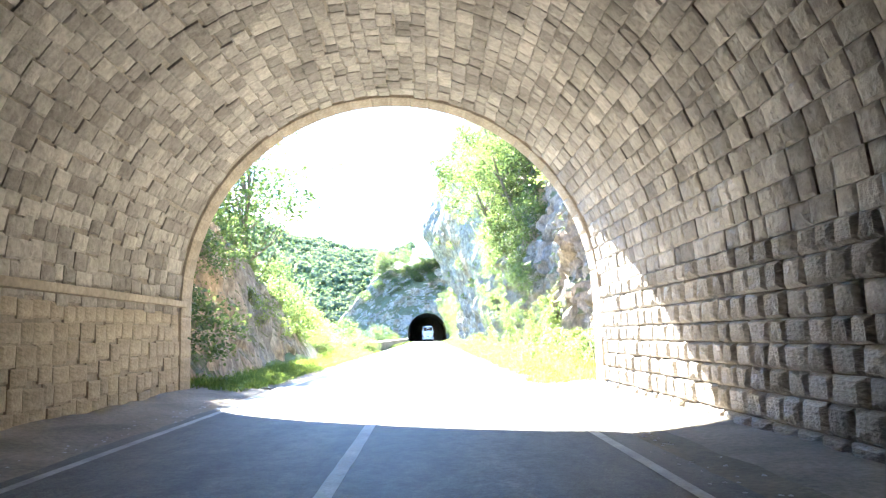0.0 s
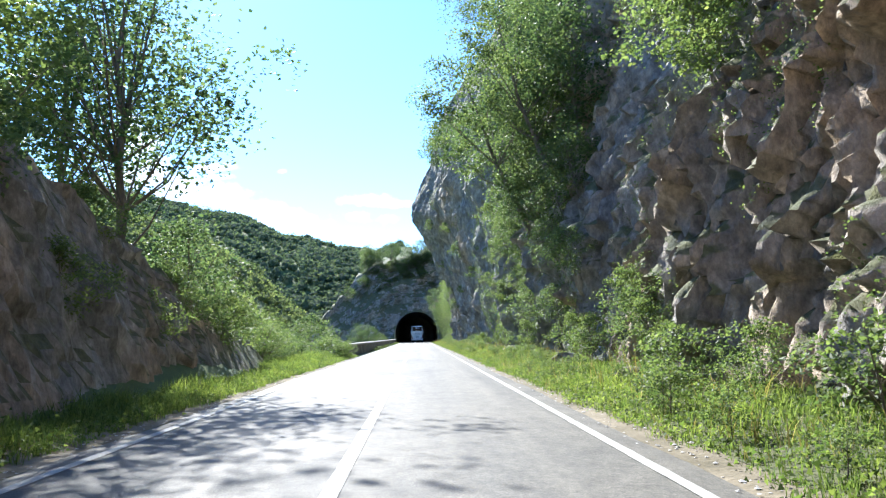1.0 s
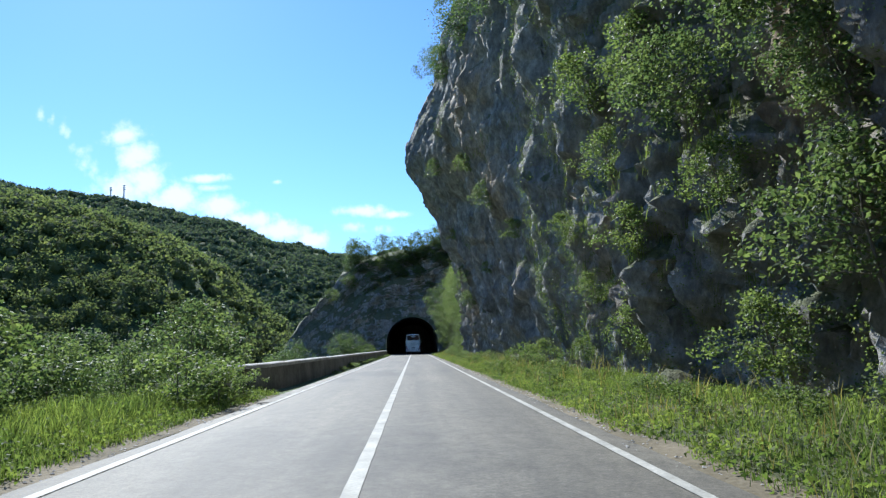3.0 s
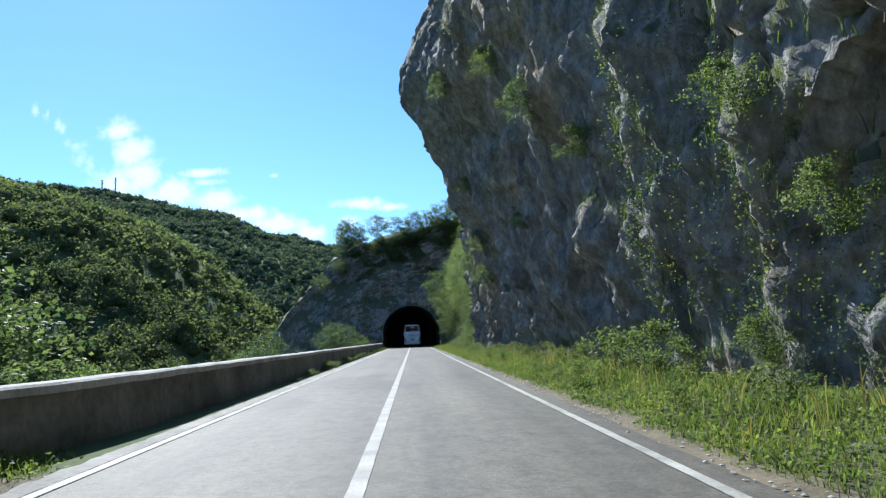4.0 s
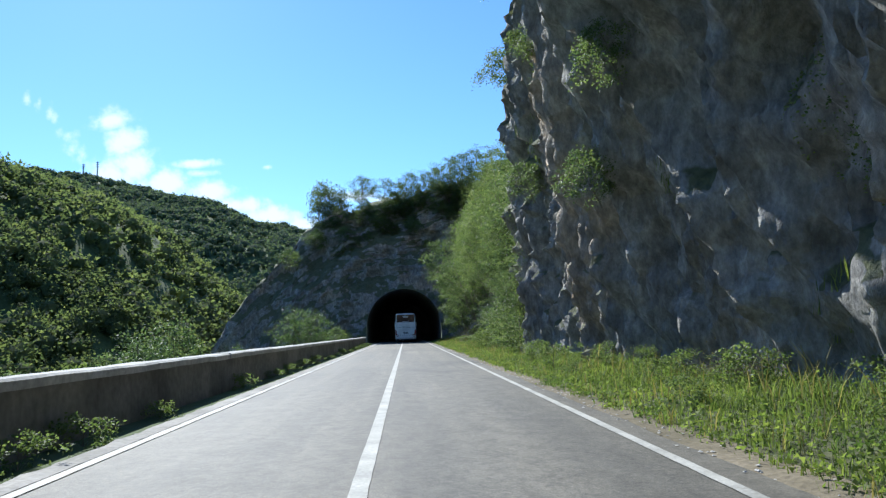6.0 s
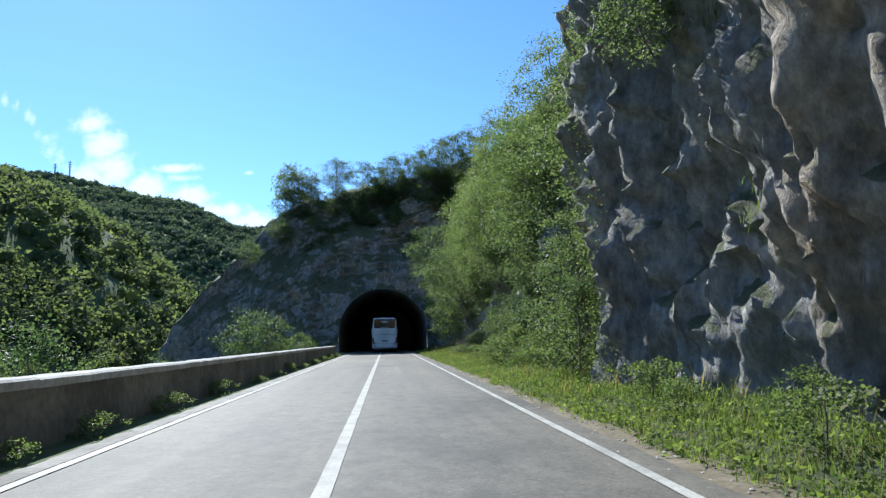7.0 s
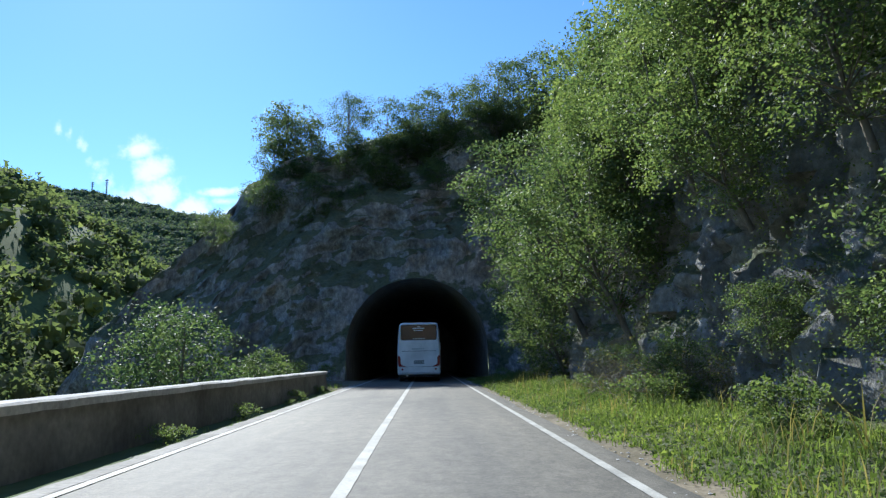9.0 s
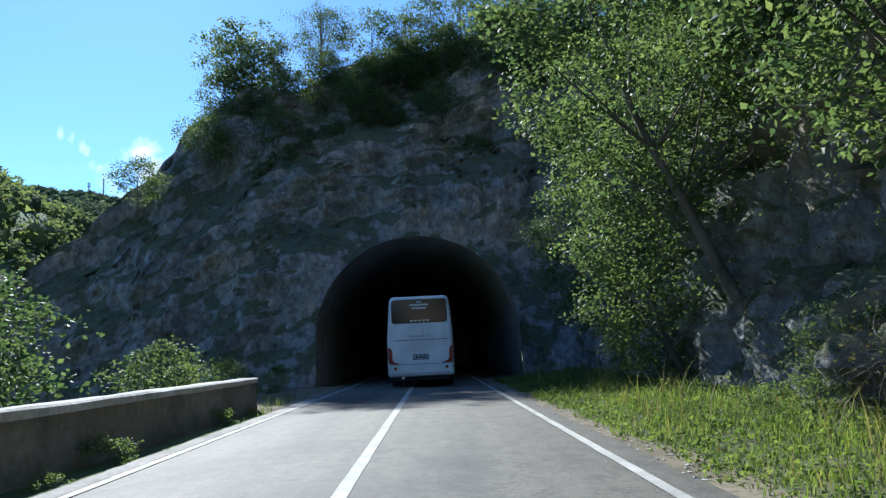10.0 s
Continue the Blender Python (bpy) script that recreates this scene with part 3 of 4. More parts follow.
def face_tunnel():
    rng = random.Random(21)
    loose = {}
    whole = 2 * SPRING + math.pi * RADIUS
    s, course = -0.12, 0
    while s < whole + 0.05:
        low_east, low_west = s < SPRING - 0.05, s > whole - SPRING
        h = rng.uniform(0.27, 0.34) if low_east or low_west else rng.uniform(0.25, 0.31)
        y = -7.0 + rng.uniform(0, 0.5)
        while y < 15.95:
            length = rng.uniform(0.28, 0.58) if low_east or low_west else rng.uniform(0.24, 0.56)
            length = min(length, 16.2 - y)
            kinds = HEWN if low_east else WORN if low_west else DRESSED
            me, v, f = kinds[rng.randrange(len(kinds))]
            m = stone_matrix(s, y, length, h, RADIUS + rng.uniform(-0.02, 0.02))
            if (low_east and y > 3.2) or (low_west and y > 6.5):
                ob = new("stone", me)
                ob.parent = vault
                ob.matrix_basis = m
            else:
                vs, fs = loose.setdefault(kinds[0][0].materials[0].name + ("w" if low_west else ""), ([], []))
                k = len(vs)
                vs += [tuple(m @ Vector(c)) for c in v]
                fs += [tuple(k + i for i in face) for face in f]
            y += length
        s += h
        course += 1
    for key, (vs, fs) in loose.items():
        mat = RENDER_COAT if "render" in key else STONE_ISLES
        mesh_object("facing_stones", vs, fs, mat, vault, label="coursed grey-brown stone facing of the vault", kind="stuff")
    # paler dressed ring at the mouth
    s = -0.1
    while s < whole:
        h = 0.46
        for y0, ln in ((16.2, 0.7),):
            ob = new("voussoir", PALE[rng.randrange(len(PALE))][0])
            ob.parent = vault
            ob.matrix_basis = stone_matrix(s, y0, ln, h * 1.05, RADIUS - 0.03)
        s += h


STONE_ISLES = STONE.copy()
for node in list(STONE_ISLES.node_tree.nodes):
    if node.bl_idname == "ShaderNodeObjectInfo":
        isle = STONE_ISLES.node_tree.nodes.new("ShaderNodeNewGeometry")
        for link in list(node.outputs["Random"].links):
            STONE_ISLES.node_tree.links.new(isle.outputs["Random Per Island"], link.to_socket)
face_tunnel()

# ledge where the western side wall meets the vault
ledge = box(-4.9, -4.62, -7, 16.2, 2.02, 2.16, 0.02)
part("ledge", ledge, RENDER_COAT, vault, "thin weathered string course")


# ---------------------------------------------------------------- parapet
def parapet():
    """A low masonry wall with a concrete coping along the valley side."""
    root = tagged(new("parapet"), "low grey concrete parapet with a pale coping, weeds at its foot", "wall")
    rng = random.Random(5)

    def at(y):
        return -4.2 - 0.6 * (1 - smoothstep(60, 70, y))

    def strip(name, y0, y1, prof, material, label="", shift=0.0, drop=0.0):
        ys = [y0 + (y1 - y0) * i / max(2, int((y1 - y0) / 0.5)) for i in range(max(2, int((y1 - y0) / 0.5)) + 1)]
        verts = []
        for y in ys:
            for dx, z in prof:
                n = noise.fractal((dx * 2, y * 1.1, z * 2), 1, 2, 3) * 0.025
                verts.append((at(y) + dx + n + shift, y, z + n * 0.7 + drop))
        k = len(prof)
        faces = [(r * k + c, r * k + (c + 1) % k, (r + 1) * k + (c + 1) % k, (r + 1) * k + c) for r in range(len(ys) - 1) for c in range(k)]
        faces += [tuple(range(k))[::-1], tuple(range((len(ys) - 1) * k, len(ys) * k))]
        mesh_object(name, verts, faces, material, root, label=label)

    strip("wall_body", 61.5, 162.5, [(0.24, -0.7), (0.22, -0.3), (0.19, 0.3), (0.17, 0.72), (-0.2, 0.72), (-0.24, -4.0)], WALL_FACE)
    y = 61.5
    while y < 162.4:
        e = min(162.5, y + rng.uniform(5.0, 8.0))
        strip("coping", y + 0.012, e - 0.012, [(0.24, 0.724), (0.245, 0.83), (0.2, 0.86), (-0.22, 0.86), (-0.265, 0.83), (-0.26, 0.724)], COPING,
              "pale weathered concrete coping", rng.uniform(-0.015, 0.015), rng.uniform(-0.008, 0.008))
        y = e
    return root


# the shade on the parapet's road side is put into this darker grey
WALL_FACE = grained("shaded_wall", (0.11, 0.105, 0.095), (0.27, 0.255, 0.23), 0.7, 7, 0.95, 0.7, 0.02)
parapet()


# ---------------------------------------------------------------- plants
def tube(verts, faces, a, b, ra, rb, sides=6):
    d = (b - a).normalized()
    u = d.orthogonal().normalized()
    v = d.cross(u)
    s = len(verts)
    for p, r in ((a, ra), (b, rb)):
        for i in range(sides):
            w = 2 * math.pi * i / sides
            verts.append(tuple(p + (u * math.cos(w) + v * math.sin(w)) * r))
    for i in range(sides):
        j = (i + 1) % sides
        faces.append((s + i, s + j, s + sides + j, s + sides + i))


def leaf_tri(verts, faces, p, size, rng):
    """A small leaf seen from afar: one pointed facet."""
    d = Vector((rng.gauss(0, 1), rng.gauss(0, 1), rng.gauss(0, 0.6))).normalized()
    s = d.cross(Vector((rng.gauss(0, 1), rng.gauss(0, 1), rng.gauss(0.8, 1)))).normalized() * size * 0.36
    k, q = len(verts), p + d * size * 0.15
    verts += [tuple(q + s), tuple(p + d * size), tuple(q - s)]
    faces.append((k, k + 1, k + 2))


def leaf_quad(verts, faces, p, size, rng):
    d = Vector((rng.gauss(0, 1), rng.gauss(0, 1), rng.gauss(0, 0.6))).normalized()
    n = Vector((rng.gauss(0, 1), rng.gauss(0, 1), rng.gauss(0.8, 1))).normalized()
    s = d.cross(n).normalized() * size * 0.32
    t = p + d * size
    m = p + d * size * 0.5 - n * size * 0.08
    k = len(verts)
    verts += [tuple(p), tuple(m + s), tuple(t), tuple(m - s)]
    faces.append((k, k + 1, k + 2, k + 3))


def make_tree(seed, height, spread, leaves, leaf, clear, material, label, category="tree", name="tree", lean=(0, 0), clumps=46, leaf_shape=leaf_tri):
    """A trunk in bent lengths, limbs to the clumps, and leaves thick about the clumps with gaps between."""
    rng = random.Random(seed)
    root = tagged(new(name), label, category)
    wv, wf, lv, lf = [], [], [], []
    p, r = Vector((0, 0, -0.3)), max(0.03, height * 0.018)
    spine = [p.copy()]
    steps = 7
    for i in range(steps):
        q = p + Vector((rng.gauss(0, 0.05) * height / 4 + lean[0] / steps, rng.gauss(0, 0.05) * height / 4 + lean[1] / steps, (height * 0.86 + 0.3) / steps))
        tube(wv, wf, p, q, r, r * 0.82)
        p, r = q, r * 0.82
        spine.append(p.copy())
    top = Vector((spine[-1].x, spine[-1].y, 0))
    for c in range(clumps):
        while True:
            o = Vector((rng.uniform(-1, 1), rng.uniform(-1, 1), rng.uniform(-1, 1)))
            if 0.35 < o.length < 1:
                break
        hz = clear + (1 - clear) * (0.5 + 0.5 * o.z)
        share = math.sin(math.pi * min(1, max(0.12, hz * 0.9))) ** 0.5
        reach = rng.uniform(0.72, 1.22)
        base = spine[min(steps, int(hz * steps))]
        cpos = Vector((base.x + o.x * spread * share * reach, base.y + o.y * spread * share * reach, hz * height))
        start = spine[max(1, min(steps, int(hz * steps * 0.75)))]
        mid = (start + cpos) / 2 + Vector((0, 0, -0.06 * height * rng.random()))
        if c % 3 == 0:
            tube(wv, wf, start, mid, height * 0.0045, height * 0.003, 3)
            tube(wv, wf, mid, cpos, height * 0.003, height * 0.001, 3)
        size = spread * rng.uniform(0.16, 0.37)
        count = leaves // clumps
        for i in range(count):
            g = Vector((rng.gauss(0, 1), rng.gauss(0, 1), rng.gauss(0, 0.7))).normalized()
            if i < count * 0.07:
                # broader sprays inside, which keep the light from passing through
                leaf_shape(lv, lf, cpos + g * size * rng.uniform(0.0, 0.5) - Vector((0, 0, size * 0.1)), min(size * rng.uniform(0.25, 0.4), leaf * 1.6), rng)
            else:
                # leaves in a ragged shell that droops at its rim
                r = min(1.2, abs(rng.gauss(0.78, 0.25)))
                leaf_shape(lv, lf, cpos + Vector((g.x * r, g.y * r, g.z * r * 0.75 - 0.2 * r * r)) * size, leaf * rng.uniform(0.6, 1.3), rng)
    mesh_object("trunk", wv, wf, BARK, root, smooth=True)
    mesh_object("crown", lv, lf, material, root)
    return root


def place(proto, x, y, z, turn=0.0, size=1.0, label=""):
    m = pose(x, y, z, 0, 0, turn) @ Matrix.Diagonal((size, size, size, 1))
    ob = copy_thing(proto, m)
    ob.matrix_basis = m
    tagged(ob, label, "", "trees and bushes along the road")
    return ob


TREE_A = make_tree(11, 12, 4.4, 10500, 0.17, 0.24, LEAF_DARK, "tall broadleaf tree with dense deep green leaves", clumps=120, leaf_shape=leaf_quad)
TREE_B = make_tree(12, 9, 3.4, 8500, 0.165, 0.15, LEAF_SUNNY, "broadleaf tree with bright green leaves on the slope", clumps=66)
TREE_C = make_tree(13, 6, 2.7, 4200, 0.17, 0.06, LEAF_DARK, "small bushy tree rooted in the slope", clumps=70, leaf_shape=leaf_quad)
TREE_D = make_tree(16, 10, 3.8, 13500, 0.15, 0.26, LEAF_MID, "leaning broadleaf tree hanging over the road", clumps=62, lean=(-3.2, -0.8), leaf_shape=leaf_quad)
BUSH_A = make_tree(14, 2.2, 1.5, 2900, 0.105, 0.02, LEAF_SUNNY, "bright green bush beside the road", "bush", "bush", clumps=44, leaf_shape=leaf_quad)
BUSH_B = make_tree(15, 3.0, 1.9, 3600, 0.125, 0.02, LEAF_MID, "dense green bush growing on the rock", "bush", "bush", clumps=48, leaf_shape=leaf_quad)
BUSH_F = make_tree(18, 3.2, 1.9, 6000, 0.10, 0.0, LEAF_MID, "dense leafy bush at the foot of the slope", "bush", "bush", clumps=50, leaf_shape=leaf_quad)
TREE_F = make_tree(19, 7.5, 3.0, 8800, 0.125, 0.08, LEAF_MID, "leafy slope tree with a full crown down to the ground", clumps=74, leaf_shape=leaf_quad)
TREE_G = make_tree(20, 6.5, 2.9, 7800, 0.12, 0.02, LEAF_SUNNY, "sunlit slope tree with fresh yellow-green leaves", clumps=62, leaf_shape=leaf_quad)
TREE_H = make_tree(21, 7.0, 3.1, 4600, 0.21, 0.12, LEAF_MID, "dense dark green tree on the rocky ridge", clumps=90)
BUSH_C = make_tree(17, 1.3, 1.0, 1000, 0.095, 0.02, LEAF_SUNNY, "low weedy shrub in the grass", "bush", "bush", clumps=30, leaf_shape=leaf_quad)
TREE_A.matrix_basis = pose(-8.1, 35.5, 2.4)
TREE_B.matrix_basis = pose(-9.2, 29, 4.0, 0, 0, 40)
TREE_C.matrix_basis = pose(7.6, 43, 9.5)
TREE_D.matrix_basis = pose(6.7, 50, 6.4)
BUSH_A.matrix_basis = pose(-7.2, 52, -0.1)
BUSH_B.matrix_basis = pose(6.9, 33.5, 0.9) @ Matrix.Diagonal((0.6, 0.6, 0.6, 1))
BUSH_F.matrix_basis = pose(7.4, 119, 0.2)
TREE_F.matrix_basis = pose(9.3, 123, 2.0)
TREE_H.matrix_basis = pose(-11.0, 187.5, 17.2)
TREE_G.matrix_basis = pose(9.4, 127, 4.5)
BUSH_C.matrix_basis = pose(5.6, 74, 0.15)


def hang(proto, y, z, out=0.0, size=1.0, turn=None, tilt=0.0, label=""):
    """A plant rooted in the cliff face and leaning out of it."""
    m = pose(cliff_x(y, z) - 0.8 * max(0, cliff_relief(y, z)) - out, y, z, 0, -tilt, 0) @ pose(0, 0, 0, 0, 0, rng.uniform(0, 360) if turn is None else turn)
    ob = copy_thing(proto, m @ Matrix.Diagonal((size, size, size, 1)))
    ob.matrix_basis = m @ Matrix.Diagonal((size, size, size, 1))
    tagged(ob, label, "", "plants rooted in the cliff")
    return ob


rng = random.Random(77)
# first stretch: sunlit rock with climbing bushes, big trees leaning out over it
for y, z, s, proto in ((30, 7.4, 1.1, BUSH_A), (29, 9.0, 1.2, BUSH_A), (31.5, 8.6, 1.2, BUSH_A), (31.0, 1.0, 0.5, BUSH_A), (32.3, 1.7, 0.6, BUSH_A), (29.4, 0.6, 0.4, BUSH_A), (37.5, 0.6, 0.6, BUSH_A), (25, 0.3, 0.5, BUSH_A),
                       (22, 0.3, 0.9, BUSH_C), (28, 0.2, 1.0, BUSH_C), (40, 3.5, 0.6, BUSH_B), (42, 0.8, 0.6, BUSH_A), (45, 4.5, 0.7, BUSH_B), (47, 1.5, 0.7, BUSH_B),
                       (52, 2.0, 0.8, BUSH_B), (55, 0.6, 0.7, BUSH_A), (56, 4.0, 0.6, BUSH_A), (42, 7.0, 0.9, BUSH_B), (24, 12.5, 1.0, BUSH_A), (37, 12.0, 0.7, BUSH_A),
                       (62, 1.0, 0.6, BUSH_A), (60, 3.5, 0.6, BUSH_A), (63, 6.2, 0.7, BUSH_A), (66, 2.6, 0.5, BUSH_A), (65, 9.0, 0.9, BUSH_A), (68, 5.0, 0.5, BUSH_A),
                       (69, 0.6, 0.4, BUSH_A), (61, 8.5, 0.9, BUSH_A), (59, 11.5, 1.1, BUSH_B)):
    hang(proto, y, z, 0.35, s, tilt=12)
for y, z, s, proto in ((47, 12, 0.8, TREE_A), (50, 11, 0.75, TREE_A), (54, 12.5, 0.9, TREE_C), (58, 13, 1.0, TREE_C), (43, 15, 0.8, TREE_B), (37, 16, 0.9, TREE_C),
                       (63, 13, 0.9, TREE_C), (67, 14, 0.9, TREE_C), (72, 16, 0.8, TREE_C), (77, 17, 0.7, TREE_C), (83, 19, 0.7, TREE_C), (90, 19.5, 0.55, TREE_C),
                       (95, 21, 0.6, TREE_C), (100, 22, 0.6, TREE_C), (44, 19, 0.9, TREE_B), (52, 20, 0.9, TREE_A), (60, 21, 0.9, TREE_B), (68, 22, 0.9, TREE_A), (28, 18, 0.9, TREE_B)):
    hang(proto, y, z, -0.6 if proto is TREE_C else -1.6, s, tilt=10)
place(TREE_D, 7.0, 45.5, 8.0, 25, 0.85)
for y, z, s, proto in ((44, 6.0, 0.8, BUSH_B), (48, 6.4, 1.0, BUSH_F), (50.5, 8.0, 1.0, BUSH_B), (53, 6.2, 0.9, BUSH_F), (55, 8.4, 1.0, BUSH_B), (46.5, 8.6, 1.0, BUSH_B), (57.5, 6.0, 0.8, BUSH_B), (52, 4.6, 0.6, BUSH_F)):
    hang(proto, y, z, 0.2, s, tilt=18)
# tufts on the bare overhang
for y, z, s in ((79, 8.5, 0.5), (82, 11.2, 0.55), (76, 6.4, 0.45), (88, 12.5, 0.4), (97, 6.2, 0.45), (101, 4.4, 0.5), (104, 9.5, 0.45), (84, 5.5, 0.35), (109, 6.0, 0.5), (111, 11, 0.6), (107, 13, 0.5), (92, 8.8, 0.35)):
    hang(rng.choice((BUSH_A, BUSH_B)), y, z, 0.25, s, tilt=25)
# weeds through the verge grass
for i in range(44):
    y = 18 + 96 * (i + rng.random()) / 44
    place(BUSH_C, rng.uniform(4.0, 6.2), y, 0.1, rng.uniform(0, 360), rng.uniform(0.3, 0.6), "leafy weed in the verge grass")
# shrubs along the foot of the overhang
for y in (77, 81, 86, 89, 93, 95, 98, 101, 104, 107, 110):
    place(BUSH_C, cliff_x(y, 0.5) - rng.uniform(0.2, 1.2), y, 0.15, rng.uniform(0, 360), rng.uniform(0.45, 0.75))
place(BUSH_A, 6.0, 71.6, 0.15, 10, 0.6)
# overgrown slope between the overhang and the far tunnel
for i, y in enumerate((116.5, 121.5, 125, 129, 133.5, 137, 141, 145.5)):
    hang(BUSH_F, y, rng.uniform(0.2, 1.6), 0.2, rng.uniform(0.65, 1.1) * (1 if y < 132 else 0.45), tilt=4)
    if i % 2 == 0:
        hang(TREE_F, y + 1.5, rng.uniform(3, 6), -0.8, rng.uniform(0.8, 1.1), tilt=5)
for y, z, s in ((150, 6.5, 0.8), (155, 7, 1.0), (160, 6.5, 0.9), (166, 7, 0.8)):
    hang(TREE_F, y, z, -1.2, s, tilt=8)
for y, s in ((147.5, 0.3), (154, 0.2), (168, 0.4)):
    hang(BUSH_F, y, 0.3, 0.1, s, tilt=2)
for i in range(36):
    y = 115.5 + 52 * (i + rng.random()) / 36
    z = (0.2 + 17 * rng.random() ** 1.25) if i % 3 else rng.uniform(0.1, 4)
    size = rng.uniform(0.75, 1.15)
    if z < 7 and y > 137:
        continue
    proto = rng.choice((BUSH_F, BUSH_A, BUSH_F, TREE_F, BUSH_B)) if z < 7 else rng.choice((TREE_B, TREE_B, TREE_C, TREE_B, TREE_B))
    hang(proto, y, z, -1.0 - 0.05 * z if z > 7 else 0.3, size * (0.55 if proto in (TREE_B, TREE_F) else 0.7 if proto is BUSH_F else 0.8), tilt=6)
for i in range(24):
    y = rng.uniform(132, 168)
    z = rng.uniform(7, 9 + 0.3 * (y - 130))
    hang(TREE_C if i % 2 else BUSH_B, y, z, -0.6, rng.uniform(0.6, 0.9) if i % 2 else 1.1, tilt=5)
place(TREE_D, 9.0, 167.5, -0.4, 0, 0.8)
place(TREE_D, 8.4, 162, -1.6, 20, 0.75)
for y, z, s in ((126, 6.5, 0.7), (128.5, 4.5, 0.7), (130.5, 7.5, 0.8), (133, 5, 0.7), (124.5, 9, 0.7)):
    hang(TREE_G, y, z, 0.3, s, tilt=8)
hang(TREE_B, 150.5, 6.0, 0.6, 0.8, tilt=12)
for y, z, s in ((146, 6.5, 0.6), (149, 6.8, 0.65), (152, 6.6, 0.6), (153.5, 9.0, 0.8), (148.5, 8, 0.7), (157, 8.5, 0.8), (144, 8.5, 0.8), (140, 7, 0.7), (136, 9, 0.8), (155.5, 5.6, 0.7), (156, 7.4, 0.75), (141, 3.8, 0.6), (138, 6.5, 0.7), (143.5, 5.2, 0.65), (142, 7.6, 0.7), (137, 4.2, 0.55)):
    hang(TREE_G, y, z, 0.8, s, tilt=16)
hang(TREE_B, 154, 8, -0.3, 0.8, tilt=8)
hang(TREE_B, 147, 7, -0.3, 0.8, tilt=8)
place(TREE_D, 9.6, 164.5, 1.2, 10, 0.95)
place(TREE_D, 7.8, 158.5, 2.4, 0, 0.92, "pale-trunked tree leaning out over the verge")
place(TREE_D, 7.6, 149.5, 1.0, 0, 0.72)
for x, y, s in ((6.7, 143.5, 0.5), (7.3, 145.5, 0.6), (6.9, 147.2, 0.45), (7.4, 151.5, 0.5), (7.8, 154.5, 0.55)):
    place(BUSH_F, x, y, 0.2, rng.uniform(0, 360), s)
place(TREE_D, 9.8, 152, 2.6, 30, 0.8)
for i in range(26):
    y = rng.uniform(116, 172)
    place(BUSH_C if y > 144 or i % 3 else BUSH_A, rng.uniform(5.2, 6.8), y, 0.15, rng.uniform(0, 360), rng.uniform(0.4, 0.6) if y > 144 else rng.uniform(0.45, 0.75))
# ridge above the far tunnel
for x, s, proto in ((-12.0, 0.75, TREE_C), (-10.4, 0.95, TREE_C), (-8.8, 0.85, TREE_C), (-5.6, 0.62, TREE_A), (-2.2, 0.8, TREE_C), (0.0, 0.75, TREE_C), (1.8, 0.85, TREE_C), (3.6, 0.75, TREE_C),
                    (5.4, 0.9, TREE_C), (7.5, 0.95, TREE_C), (9.6, 0.95, TREE_C), (11.6, 1.0, TREE_C), (14, 1.0, TREE_C), (17, 1.0, TREE_C), (20, 1.1, TREE_C)):
    z = curve_at((-14, -10, -6, 0, 8, 18, 34), (15.5, 18.0, 18.8, 20, 22.5, 25.5, 29.5), x)
    place(proto, x, 186.5 + rng.uniform(-1, 2) + 0.02 * abs(x), z - 0.35, rng.uniform(0, 360), s * rng.uniform(0.82, 1.05))
for i in range(22):
    x = -13 + 34 * (i + rng.random()) / 22
    z = curve_at((-14, -10, -6, 0, 8, 18, 34), (15.5, 18.0, 18.8, 20, 22.5, 25.5, 29.5), x)
    place(BUSH_B, x, 185.3 + rng.uniform(-0.8, 0.8), z - rng.uniform(0.9, 1.9), rng.uniform(0, 360), rng.uniform(0.45, 0.75))
for x, z in ((-8, 14), (-3, 16), (2, 15), (6, 17), (9, 19), (12, 20), (-12, 13), (14, 14), (11, 9), (13, 4), (9.5, 12), (4, 18.5), (16, 18), (-15.5, 10.5)):
    place(BUSH_B, x, 176 + 0.5 * z + 0.1 * abs(x) - 0.6, z, rng.uniform(0, 360), rng.uniform(0.7, 1.2))
# woods that cover the upper half of the spur
for i in range(54):
    x = -9 + 31 * (i + rng.random()) / 46
    top = curve_at((-14, -10, -6, 0, 8, 18, 34), (15.5, 18.0, 18.8, 20, 22.5, 25.5, 29.5), x)
    down = rng.random() ** 1.5
    z = top - 0.3 - (6 + 0.45 * max(0, x)) * down
    place(TREE_H if i % 4 else BUSH_B, x, 176 + 0.5 * z + 0.1 * abs(x) + 0.6, z - 1.5, rng.uniform(0, 360), rng.uniform(0.5, 0.75) * (1 - 0.4 * down) * (1 if i % 4 else 1.7))
# below the spur, beyond the end of the parapet
for x, y, z, s, proto in ((-9.4, 158, -1.5, 0.9, TREE_C), (-11.5, 160, -1.8, 1.0, TREE_C), (-7.6, 165, -0.6, 0.9, BUSH_B), (-6.6, 168, -0.3, 0.8, BUSH_A), (-9.5, 170, -0.8, 0.8, BUSH_B),
                          (-5.4, 171, -0.1, 0.6, BUSH_A), (-18.5, 176, -3, 0.9, BUSH_B)):
    place(proto, x, y, z, rng.uniform(0, 360), s)
